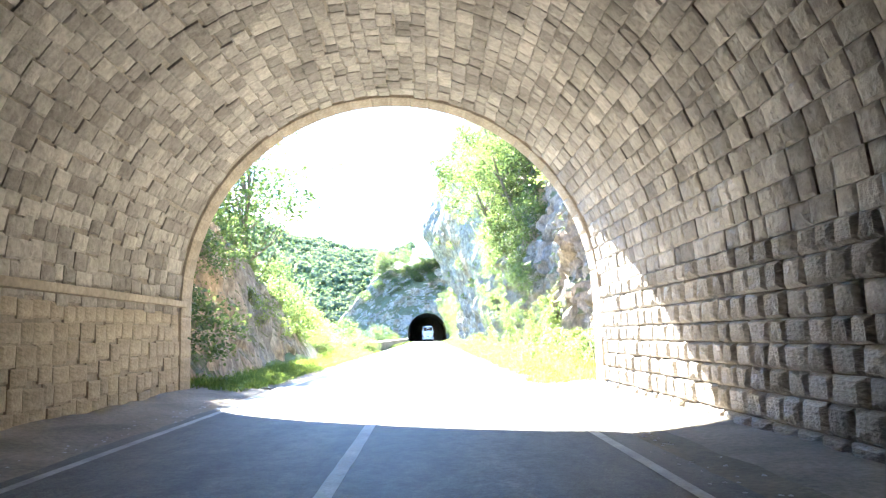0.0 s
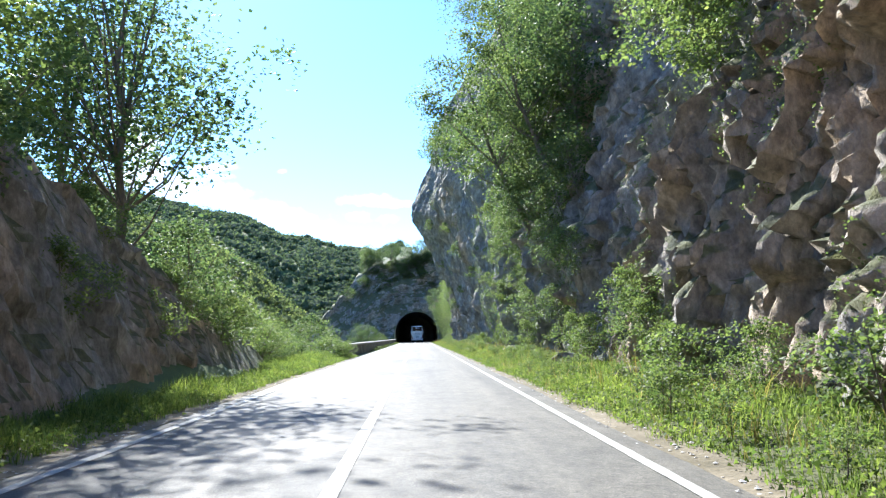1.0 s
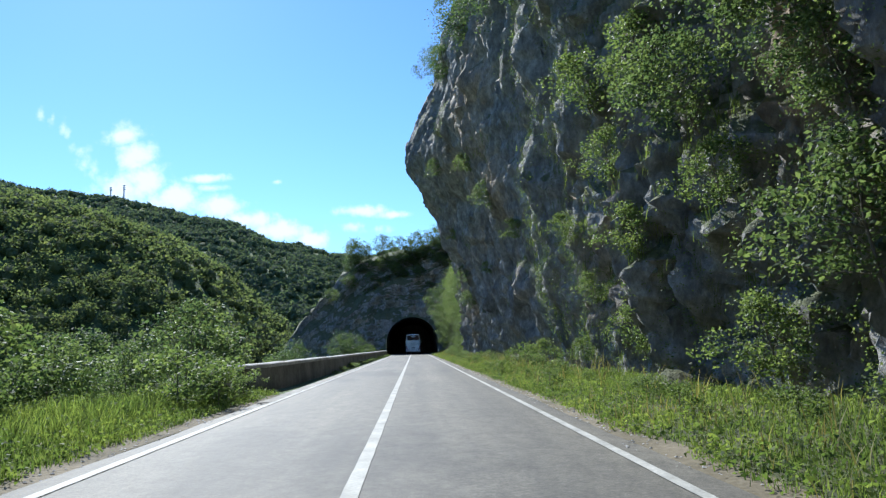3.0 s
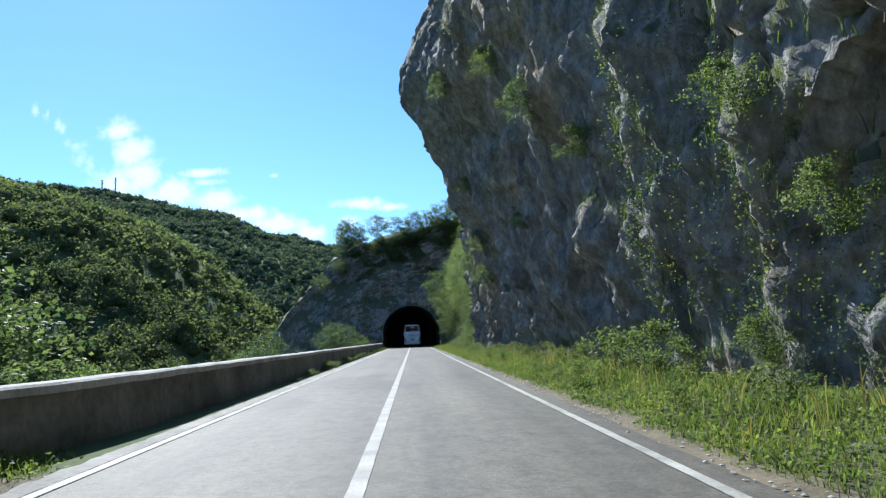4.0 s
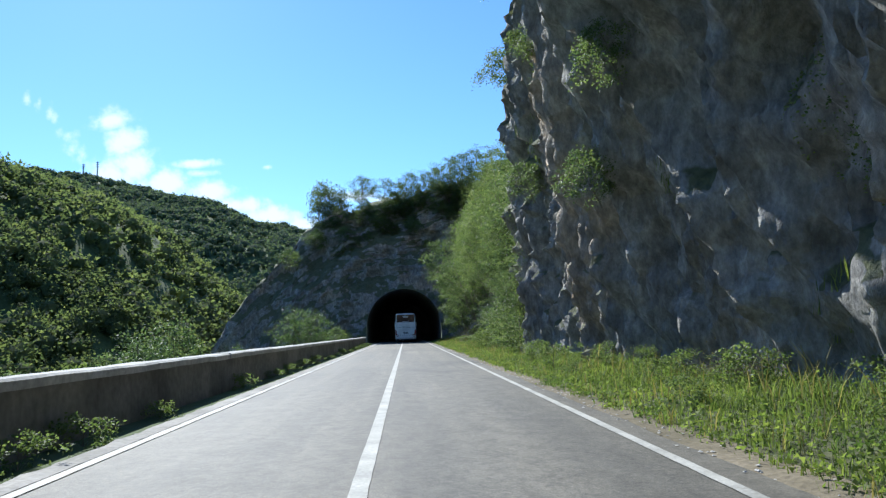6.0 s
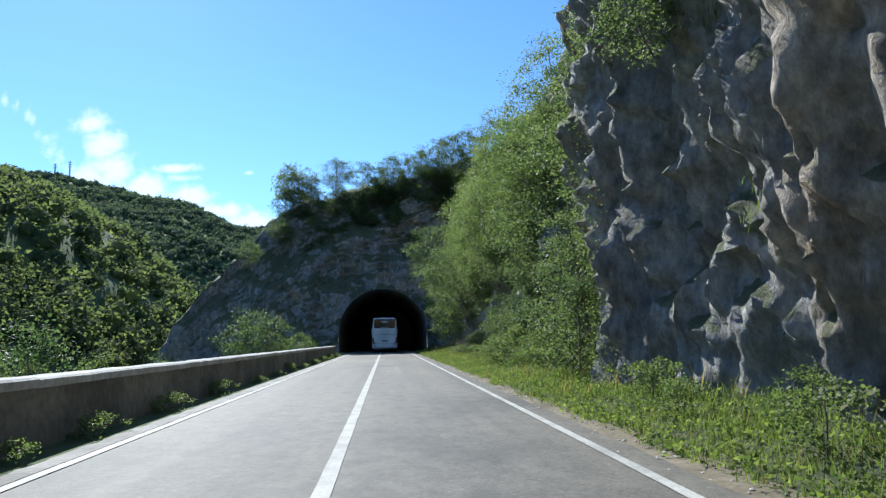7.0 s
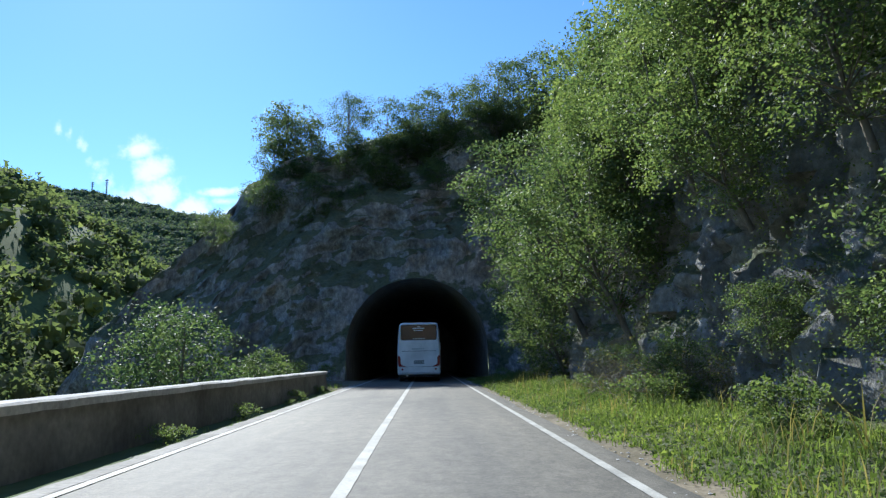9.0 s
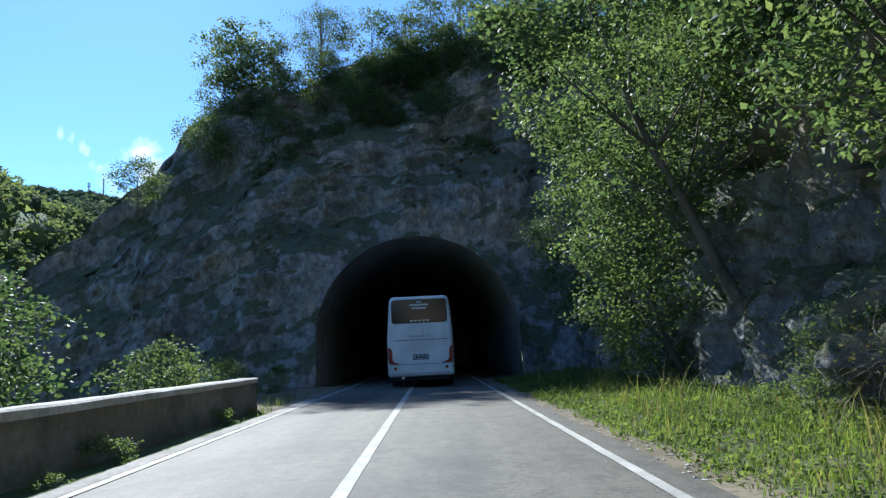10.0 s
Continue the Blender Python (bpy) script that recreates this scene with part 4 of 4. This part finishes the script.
# valley side: trees by the first tunnel, then a belt of shrubs up to the parapet
for x, y, z, s, proto in ((-9.4, 23, 4.4, 0.7, TREE_A), (-11.5, 38, 2.5, 0.9, TREE_A), (-12.5, 31, 5, 0.9, TREE_B), (-7.0, 20, 4.6, 0.8, BUSH_B), (-7.4, 39.5, 1.4, 0.75, TREE_C),
                          (-7.2, 31, 3.4, 0.8, BUSH_A), (-7.0, 42.5, 0.8, 1.1, BUSH_A), (-8.2, 45, 0.4, 1.2, BUSH_A), (-5.4, 18.2, 0.1, 0.9, BUSH_B), (-6.6, 36, 1.9, 0.7, BUSH_A), (-6.2, 21, 2.4, 0.8, BUSH_B), (-6.6, 25, 3.2, 0.9, BUSH_B), (-6.2, 28, 1.8, 0.7, BUSH_A), (-6.4, 33, 1.2, 0.7, BUSH_A)):
    place(proto, x, y, z, rng.uniform(0, 360), s)
for x, y, z, size in ((-7.3, 42, 0.5, 0.60), (-8.6, 46, -0.1, 0.66), (-7.7, 38.6, 1.2, 0.48), (-6.9, 49.2, -0.2, 0.46), (-9.2, 51, -0.4, 0.62), (-7.4, 54.5, -0.3, 0.42)):
    place(TREE_G, x, y, z, rng.uniform(0, 360), size, "broad bright green thicket beside the road")
for i in range(22):
    y = 46 + 30 * (i + rng.random()) / 22
    x = -6.8 - rng.random() * 6
    place(rng.choice((BUSH_A, BUSH_B, BUSH_A)), x, y, land(x, y) - 0.1, rng.uniform(0, 360), rng.uniform(0.55, 1.3))
for i in range(22):
    y = 70 + 84 * (i + rng.random()) / 22
    x = -10 - rng.random() * 16
    place(rng.choice((TREE_C, BUSH_B)), x, y, land(x, y) - 1.6, rng.uniform(0, 360), rng.uniform(0.7, 1.0))
for i in range(26):
    y = 84 + 62 * (i + rng.random()) / 26
    x = -13 - rng.random() * 14
    place(TREE_B if i % 3 else TREE_C, x, y, -7.0 - 0.12 * (-13 - x) + rng.uniform(-0.5, 0.7) + (0 if i % 3 else 2.2), rng.uniform(0, 360), rng.uniform(0.7, 0.9), "pale green tree in the valley below the parapet")
for x, y, s in ((-4.3, 60.4, 0.9), (-4.0, 59.4, 0.8), (-4.6, 58.4, 1.1), (-3.95, 61.5, 0.6), (-4.9, 60, 1.2)):
    place(BUSH_C, x, y, 0.0, rng.uniform(0, 360), s)
# weeds at the foot of the parapet
for i in range(20):
    y = 79 + 82 * (i + rng.random()) / 20
    place(BUSH_C, -3.66 + rng.uniform(-0.15, 0.1), y, -0.22, rng.uniform(0, 360), rng.uniform(0.28, 0.5), "small weed at the foot of the parapet")


def make_brush(seed, reach, twigs, label):
    """A heap of dead twigs with a few live leaves caught in it."""
    rng = random.Random(seed)
    root = tagged(new("dry_brush"), label, "brush", "dry brush on the verge")
    wv, wf, lv, lf = [], [], [], []
    for _ in range(twigs):
        a, rise = rng.uniform(0, 6.283), rng.uniform(0.15, 1.1)
        p = Vector((rng.gauss(0, 0.3) * reach, rng.gauss(0, 0.4) * reach, rng.uniform(-0.1, 0.3) * reach))
        d = Vector((math.cos(a), math.sin(a), rise)).normalized()
        r, step = rng.uniform(0.004, 0.011), reach * rng.uniform(0.12, 0.3)
        for _ in range(4):
            q = p + d * step
            tube(wv, wf, p, q, r, r * 0.7, 3)
            d = (d + Vector((rng.gauss(0, 0.35), rng.gauss(0, 0.35), rng.gauss(-0.12, 0.25)))).normalized()
            p, r = q, r * 0.7
            if rng.random() < 0.5:
                leaf_quad(lv, lf, q, rng.uniform(0.04, 0.09), rng)
    mesh_object("brushwood", wv, wf, TWIG, root, label="grey-brown dead twigs")
    mesh_object("foliage", lv, lf, LEAF_DRY, root)
    return root


TWIG = grained("dead_wood", (0.16, 0.135, 0.11), (0.36, 0.32, 0.27), 4, 20, 0.9, 0.5, 0.01)
LEAF_DRY = leafy("leaf_withered", (0.12, 0.105, 0.045), (0.28, 0.24, 0.11), 0.7, 0.35)
BRUSH = make_brush(51, 1.5, 260, "tangled heap of dead twigs under the trees")
BRUSH.matrix_basis = pose(6.4, 146, 0.35)
for x, y, z, turn, size in ((6.9, 143.6, 0.5, 70, 0.8), (6.2, 149.2, 0.2, 150, 0.7), (7.0, 151.5, 0.6, 220, 0.9), (6.6, 96.5, 0.2, 40, 0.5), (6.4, 91, 0.15, 100, 0.45), (6.2, 86, 0.15, 10, 0.5), (6.5, 82, 0.2, 300, 0.45)):
    copy_thing(BRUSH, pose(x, y, z, 0, 0, turn) @ Matrix.Diagonal((size, size, size, 1)))


def boulder(seed, x, y, z, size, label):
    """A fallen block of limestone, broken and worn."""
    bm = bmesh.new()
    bmesh.ops.create_icosphere(bm, subdivisions=3, radius=1)
    shift = Vector((seed * 3.1, seed * 1.7, 0))
    for v in bm.verts:
        gap, near = noise.voronoi(v.co * 1.1 + shift)
        v.co *= 0.72 + 0.35 * noise.cell(near[0] * 9.3) + 0.12 * noise.fractal(v.co * 2.5 + shift, 0.8, 2, 3)
        v.co = Vector((v.co.x * size, v.co.y * size * 1.2, v.co.z * size * 0.75))
    me = bpy.data.meshes.new("boulder")
    bm.to_mesh(me)
    bm.free()
    me.materials.append(ROCK)
    me.polygons.foreach_set("use_smooth", [True] * len(me.polygons))
    me.set_sharp_from_angle(angle=radians(35))
    ob = new("boulder", me)
    ob.matrix_basis = pose(x, y, z, 0, 0, seed * 50)
    return tagged(ob, label, "boulder", "fallen boulders at the cliff foot")


for i, (x, y, z, size) in enumerate(((6.9, 149.4, 0.45, 0.7), (7.3, 152.6, 0.8, 0.9), (6.3, 105.5, 0.2, 0.5), (6.7, 90.2, 0.2, 0.45), (6.0, 39.5, 0.2, 0.5), (5.7, 30.8, 0.15, 0.45), (6.6, 76.0, 0.2, 0.5), (6.4, 58.5, 0.2, 0.6))):
    boulder(i + 1, x, y, z, size, "pale fallen limestone block half hidden in weeds")


# ---------------------------------------------------------------- grass
def grass(name, count, spot, material, tall, seed, label):
    """Bent blades in tufts; spot gives a place or nothing."""
    rng = random.Random(seed)
    verts, faces = [], []
    for _ in range(count):
        p = spot(rng)
        if p is None:
            continue
        x, y, z, scale = p
        for _ in range(4):
            bx, by_ = x + rng.gauss(0, 0.06), y + rng.gauss(0, 0.06)
            h = tall * scale * rng.uniform(0.5, 1.2)
            a, w = rng.uniform(0, 6.283), rng.uniform(0.003, 0.0075) * (1 + h)
            lx, ly = math.cos(a) * h * rng.uniform(0.15, 0.8), math.sin(a) * h * rng.uniform(0.15, 0.8)
            dx, dy = -math.sin(a) * w, math.cos(a) * w
            k = len(verts)
            verts += [(bx - dx, by_ - dy, z - 0.03), (bx + dx, by_ + dy, z - 0.03), (bx + lx * .4 + dx * .8, by_ + ly * .4 + dy * .8, z + h * .6),
                      (bx + lx * .4 - dx * .8, by_ + ly * .4 - dy * .8, z + h * .6), (bx + lx, by_ + ly, z + h)]
            faces += [(k, k + 1, k + 2, k + 3), (k + 3, k + 2, k + 4)]
    return mesh_object(name, verts, faces, material, label=label, category="grass", kind="stuff")


def east_spot(rng):
    y = rng.uniform(17.5, 174)
    x = 3.35 + 3.6 * rng.random() ** 1.25
    edge = 3.55 + noise.noise((0, y * 0.5, 3)) * 0.25
    if x < edge or x > cliff_x(y, 0.3) + 0.2:
        return None
    return x, y, verge_z(x, y), (0.34 + 0.62 * min(1, (x - edge) / 1.8)) * (0.8 + 0.7 * max(-0.6, noise.noise((x * 0.5, y * 0.35, 8))))


def west_spot(rng):
    y = rng.uniform(17, 66)
    x = -3.45 - 3.0 * rng.random() ** 1.2
    edge = -3.62 + noise.noise((0, y * 0.5, 13)) * 0.2
    if x > edge or (y < 46 and x < -5.2):
        return None
    return x, y, verge_z(x, y), (0.4 + 0.5 * min(1, (edge - x) / 0.9)) * (0.8 + 0.7 * max(-0.6, noise.noise((x * 0.5, y * 0.35, 18))))


def foot_spot(rng):
    y = rng.uniform(84, 168)
    if noise.noise((5, y * 0.22, 1)) < 0.12 and y < 155:
        return None
    x = rng.uniform(-3.95, -3.45) if y < 162 else rng.uniform(-6, -3.45)
    return x, y, verge_z(x, y), rng.uniform(0.3, 0.7)


def ledge_spot(rng):
    y, z = rng.uniform(56, 112), rng.uniform(0.5, 12)
    if noise.noise((y * 0.3, z * 0.3, 2)) < (-0.08 if y < 74 else 0.35):
        return None
    return cliff_x(y, z) - cliff_relief(y, z) - 0.05, y, z, rng.uniform(0.5, 0.9)


grass("verge_grass", 34000, east_spot, GRASS, 0.31, 1, "tall green grass on the verge under the cliff")
grass("bank_grass", 12000, west_spot, GRASS, 0.42, 2, "green grass on the valley side verge")
grass("wall_foot_grass", 1800, foot_spot, GRASS, 0.4, 3, "patchy grass at the foot of the parapet")
grass("dry_stalks", 1100, east_spot, DRY_GRASS, 0.75, 4, "dry seed-bearing stalks in the verge")
grass("ledge_grass", 6000, ledge_spot, GRASS, 0.5, 5, "tufts of grass on the rock ledges")


def herbs(name, count, spot, seed, label):
    """Low broad leaves that fill the sward between the blades."""
    rng = random.Random(seed)
    verts, faces = [], []
    while len(faces) < count:
        p = spot(rng)
        if p is None:
            continue
        x, y, z, scale = p
        for _ in range(9):
            q = Vector((x + rng.gauss(0, 0.09), y + rng.gauss(0, 0.09), z + abs(rng.gauss(0, 0.10)) * (0.4 + scale)))
            leaf_tri(verts, faces, q, rng.uniform(0.035, 0.085), rng)
    return mesh_object(name, verts, faces, GRASS, label=label, category="herbs", kind="stuff")


herbs("verge_herbs", 120000, east_spot, 41, "low leafy herbs in the verge under the cliff")
herbs("bank_herbs", 40000, west_spot, 42, "low leafy herbs on the valley side verge")


def ivy(count, seed):
    """Climbers that cling to the rock in uneven sheets."""
    rng = random.Random(seed)
    verts, faces = [], []
    while len(faces) < count:
        y, z = rng.uniform(20, 170), 16 * rng.random() ** 1.3
        n = noise.fractal((y * 0.16, z * 0.16, 3), 1, 2, 3)
        limit = 0.16 if y < 40 else 0.02 if y < 56 else -0.04 if y < 75 else 0.62 if y < 113 else -0.25
        if n < limit:
            continue
        deep = min(0.35, (n - limit) * 0.9)
        p = Vector((cliff_x(y, z) - cliff_relief(y, z) * (0.5 + 0.5 * smoothstep(-0.5, 3, z)) - 0.04 - rng.random() * deep, y + rng.gauss(0, 0.05), z))
        leaf_quad(verts, faces, p, rng.uniform(0.04, 0.08), rng)
    return mesh_object("ivy", verts, faces, LEAF_SUNNY, label="bright green climbers over the limestone", category="ivy", kind="stuff")


ivy(130000, 6)


def gravel():
    rng = random.Random(31)
    verts, faces = [], []
    for _ in range(2600):
        y = rng.uniform(2, 172)
        x = rng.choice((rng.gauss(3.38, 0.14), rng.gauss(-3.42, 0.12)))
        r = rng.uniform(0.010, 0.032)
        z = verge_z(x, y) + r * 0.3 if abs(x) > 3.3 else 0.0
        k = len(verts)
        for a in range(5):
            q = r * rng.uniform(0.7, 1.2)
            verts.append((x + q * math.cos(a * 1.257), y + q * math.sin(a * 1.257), z))
        verts.append((x + r * rng.uniform(-0.4, 0.4), y + r * rng.uniform(-0.4, 0.4), z + r * rng.uniform(0.3, 0.55)))
        faces += [(k + a, k + (a + 1) % 5, k + 5) for a in range(5)]
    mesh_object("gravel", verts, faces, COPING, label="loose limestone chips along the asphalt edge", category="gravel", kind="stuff")


gravel()


# ---------------------------------------------------------------- far woods
def woods(name, count, seed, y0, y1, material, small, large, fine, label):
    """Woods across the valley: each crown a core under a ragged coat of leaf sprays; clearings on the crests."""
    rng = random.Random(seed)
    base = bmesh.new()
    bmesh.ops.create_icosphere(base, subdivisions=1, radius=1)
    bv, bf = [v.co.copy() for v in base.verts], [[v.index for v in f.verts] for f in base.faces]
    base.free()
    verts, faces = [], []
    for _ in range(count):
        y = rng.uniform(y0, y1)
        x = -16 - (30 + 0.62 * y) * rng.random()
        if x > -30 and y < 215:
            continue
        if fine and noise.fractal((x / 26, y / 40, 5), 1, 2, 3) > 0.7:
            continue
        s = rng.uniform(small, large) * (1 if fine else 0.7 + 0.3 * y / 860)
        tall = rng.uniform(0.85, 1.3)
        z = land(x, y) + 0.25 * s
        k = len(verts)
        core = 0.6 if fine else 0.76
        verts += [(x + q.x * s * core, y + q.y * s * core, z + s * 0.4 + q.z * s * core * tall) for q in bv]
        faces += [[k + j for j in f] for f in bf]
        close = fine and y < 200 and x > -75
        for _ in range(120 if close else 48 if fine else 22):
            o = Vector((rng.gauss(0, 1), rng.gauss(0, 1) - 0.3, rng.gauss(0.25, 0.8))).normalized()
            p = Vector((x, y, z + s * 0.4)) + Vector((o.x, o.y, o.z * tall)) * s * (rng.uniform(0.6, 1.05) if fine else rng.uniform(0.72, 1.0))
            leaf_tri(verts, faces, p, s * (0.25 if close else 0.38 if fine else 0.46) * rng.uniform(0.6, 1.2), rng)
    return mesh_object(name, verts, faces, material, label=label, category="woods", kind="stuff")


woods("valley_woods", 5200, 9, 125, 320, LEAF_SPUR, 1.3, 2.7, True, "light green woods and thickets on the near side of the valley")
woods("far_woods", 9000, 10, 300, 940, LEAF_FAR_HAZY, 2.2, 4.6, False, "blue-green wooded ridge across the valley")


def mast(x, y, height):
    root = tagged(new("mast"), "thin steel radio mast on the far ridge", "mast", "masts on the ridge")
    z = land(x, y)
    wv, wf = [], []
    tube(wv, wf, Vector((x, y, z)), Vector((x, y, z + height)), 1.1, 0.5, 6)
    mesh_object("pole", wv, wf, STEEL, root)
    wv, wf = [], []
    for k in range(3):
        tube(wv, wf, Vector((x - 1.6, y, z + height * (0.75 + 0.1 * k))), Vector((x + 1.6, y, z + height * (0.75 + 0.1 * k))), 0.35, 0.35, 5)
    mesh_object("antenna", wv, wf, STEEL, root)
    return root


STEEL = plain("galvanised_steel", (0.35, 0.36, 0.37), 0.5, 0.7)
mast(-332, 862, 24)
mast(-347, 862, 18)


# ---------------------------------------------------------------- coach
def rounded(w_low, w_high, z0, z1, r):
    """Half-open loop of a coach's cross-section, wider at the waist than at the roof."""
    pts = []
    for cx, cz, a0, wr in ((1, z1 - r, 0, w_high), (-1, z1 - r, 90, w_high), (-1, z0 + r * .5, 180, w_low), (1, z0 + r * .5, 270, w_low)):
        rr = r if cz > 1.5 else r * 0.5
        for k in range(5):
            a = radians(a0 + 22.5 * k)
            pts.append((cx * (wr - rr) + rr * math.cos(a), cz + rr * math.sin(a)))
        if cz > 1.5 and cx < 0:
            pts.append((-w_low, 1.9))
            pts.append((-w_low, 1.0))
    pts += [(w_low, 1.0), (w_low, 1.9)]
    return pts


def panel(pts, y, thick):
    """A flat outline in the plane across the coach, given thickness backwards."""
    bm = bmesh.new()
    f = bm.faces.new([bm.verts.new((x, y, z)) for x, z in pts])
    ex = bmesh.ops.extrude_face_region(bm, geom=[f])
    bmesh.ops.translate(bm, verts=[v for v in ex["geom"] if isinstance(v, bmesh.types.BMVert)], vec=(0, -thick, 0))
    bmesh.ops.recalc_face_normals(bm, faces=bm.faces[:])
    return bm


def soft_rect(x0, x1, z0, z1, r):
    return [(cx + r * math.cos(radians(a0 + 30 * k)), cz + r * math.sin(radians(a0 + 30 * k)))
            for cx, cz, a0 in ((x1 - r, z1 - r, 0), (x0 + r, z1 - r, 90), (x0 + r, z0 + r, 180), (x1 - r, z0 + r, 270)) for k in range(4)]


def disc(x, y, z, r, depth, axis="X", n=24):
    bm = bmesh.new()
    turn = Matrix.Rotation(radians(90), 4, "Y" if axis == "X" else "X")
    bmesh.ops.create_cone(bm, cap_ends=True, segments=n, radius1=r, radius2=r, depth=depth, matrix=Matrix.Translation((x, y, z)) @ turn)
    return bm


def coach():
    root = tagged(new("bus"), "white touring coach on the road at the tunnel mouth", "bus")
    paint = grained("coach_paint", (0.70, 0.70, 0.69), (0.78, 0.78, 0.77), 0.5, 0.9, 0.32, 0.0, 0.001, spec=0.5)
    glass = plain("tinted_glass", (0.012, 0.014, 0.02), 0.08, 0.0, 0.6)
    black = plain("black_plastic", (0.02, 0.02, 0.022), 0.6)
    red = plain("red_lens", (0.22, 0.012, 0.014), 0.2)
    amber = plain("amber_lens", (0.22, 0.05, 0.015), 0.25)
    white = plain("white_lettering", (0.75, 0.75, 0.75), 0.6)
    grey = plain("faded_lettering", (0.42, 0.46, 0.46), 0.6)
    rubber = plain("rubber", (0.025, 0.025, 0.025), 0.85)
    steel = plain("wheel_steel", (0.55, 0.55, 0.56), 0.4, 0.8)
    # body in sections along its length
    verts, n = [], 0
    for y, inset, low in ((0.0, 0.10, 0.10), (0.03, 0.05, 0.05), (0.10, 0.015, 0.02), (0.25, 0.0, 0.0), (6.0, 0.0, 0.0), (11.7, 0.0, 0.0), (12.0, 0.05, 0.03), (12.2, 0.16, 0.08)):
        loop = rounded(1.275 - inset, 1.16 - inset, 0.42 + low, 3.5 - inset, 0.2)
        n = len(loop)
        verts += [(x, y, z) for x, z in loop]
    faces = [(r * n + c, r * n + (c + 1) % n, (r + 1) * n + (c + 1) % n, (r + 1) * n + c) for r in range(7) for c in range(n)]
    faces += [tuple(range(n))[::-1], tuple(range(7 * n, 8 * n))]
    mesh_object("body", verts, [f[::-1] for f in faces], paint, root, smooth=False)
    window = part("rear_window", panel(soft_rect(-1.04, 1.04, 2.48, 3.33, 0.09), 0.005, 0.02), glass, root, "dark tinted rear window")
    part("window_seal", panel(soft_rect(-1.07, 1.07, 2.45, 3.36, 0.11), 0.006, 0.012), black, root)
    for k, (x0, x1, z0, z1) in enumerate(((-0.09, 0.09, 3.24, 3.28), (-0.36, 0.36, 3.12, 3.18), (-0.28, 0.28, 3.0, 3.05))):
        part("lettering_bar", box(x0, x1, -0.019, -0.016, z0, z1), white, window)
    for k in range(5):
        part("lettering_bar", box(-0.36 + 0.155 * k, -0.25 + 0.155 * k, -0.019, -0.016, 2.52, 2.565), white, window)
    for k in range(6):
        part("emblem_bar", box(-0.40 + 0.125 * k, -0.31 + 0.125 * k, -0.004, 0.02, 1.90, 1.99), grey, root)
    part("emblem_mast", box(0.13, 0.15, -0.004, 0.02, 1.99, 2.2), grey, root)
    part("engine_door_gap", box(-1.02, 1.02, -0.004, 0.02, 1.80, 1.822), black, root)
    part("bumper_gap", box(-1.16, 1.16, -0.004, 0.02, 0.885, 0.90), black, root)
    part("skirt_gap", box(-1.12, 1.12, -0.004, 0.02, 0.545, 0.56), black, root)
    plate = part("number_plate", box(-0.27, 0.27, -0.018, 0.01, 1.09, 1.23, 0.006, 1), grey, root, "greyish number plate in a dark frame")
    part("plate_frame", box(-0.30, 0.30, -0.008, 0.01, 1.06, 1.26), black, root)
    for x0, x1 in ((-0.2, -0.1), (-0.06, 0.04), (0.08, 0.2)):
        part("lettering_bar", box(x0, x1, -0.021, -0.018, 1.125, 1.195), black, plate)
    for s in (-1, 1):
        lamp = [(1.245, 1.55), (1.14, 1.53), (1.09, 1.4), (1.08, 1.1), (1.02, 1.0), (0.80, 0.92), (0.80, 0.905), (1.2, 0.92), (1.245, 1.1)]
        cluster = part("tail_lamp", panel([(s * x, z) for x, z in (lamp if s < 0 else lamp[::-1])], 0.03, 0.06), red, root, "dark red wraparound tail lamp")
        part("indicator", box(s * 1.17 - 0.04, s * 1.17 + 0.04, -0.036, -0.03, 1.3, 1.42, 0.004, 1), amber, cluster)
        part("marker_lamp", box(s * 1.02 - 0.03, s * 1.02 + 0.03, -0.03, 0.02, 3.2, 3.26), red, root)
        part("fog_lamp", disc(s * 0.98, 0.0, 0.75, 0.06, 0.03, "Y"), red if s < 0 else amber, root)
        part("side_marker", box(s * 1.28 - 0.02, s * 1.28 + 0.02, 0.12, 0.3, 0.72, 0.8, 0.006, 1), amber, root)
        for y0, y1 in ((0.9, 2.9), (3.0, 4.9), (5.0, 6.9), (7.0, 8.9), (9.0, 10.9)):
            part("side_window", box(s * 1.235 - 0.035, s * 1.235 + 0.035, y0, y1, 2.1, 3.1, 0.02, 1), glass, root)
        for y in (2.6, 9.4):
            tyre = part("wheel", disc(s * 1.09, y, 0.5, 0.5, 0.32), rubber, root)
            part("rim", disc(s * 1.16, y, 0.5, 0.3, 0.2), steel, tyre)
            part("hub", disc(s * 1.2, y, 0.5, 0.12, 0.16), steel, tyre)
        arm = part("mirror_arm", box(s * 1.25 - 0.03, s * 1.25 + 0.23, 11.9, 11.98, 2.6, 2.66, 0.01, 1), black, root)
        part("mirror", box(s * 1.47 - 0.1, s * 1.47 + 0.1, 11.86, 11.98, 2.0, 2.62, 0.03, 2), paint, arm)
    part("underbody", box(-1.1, 1.1, 0.5, 11.5, 0.28, 0.5), black, root)
    part("exhaust", disc(-0.7, 0.25, 0.4, 0.06, 0.4, "Y", 14), steel, root)
    part("roof_unit", box(-0.75, 0.75, 4.2, 7.2, 3.47, 3.62, 0.05, 2), paint, root)
    part("roof_hatch", box(-0.25, 0.25, 1.2, 1.8, 3.47, 3.56, 0.03, 2), paint, root)
    return root


BUS = coach()
BUS.matrix_basis = pose(0.4, 170, 0.03)
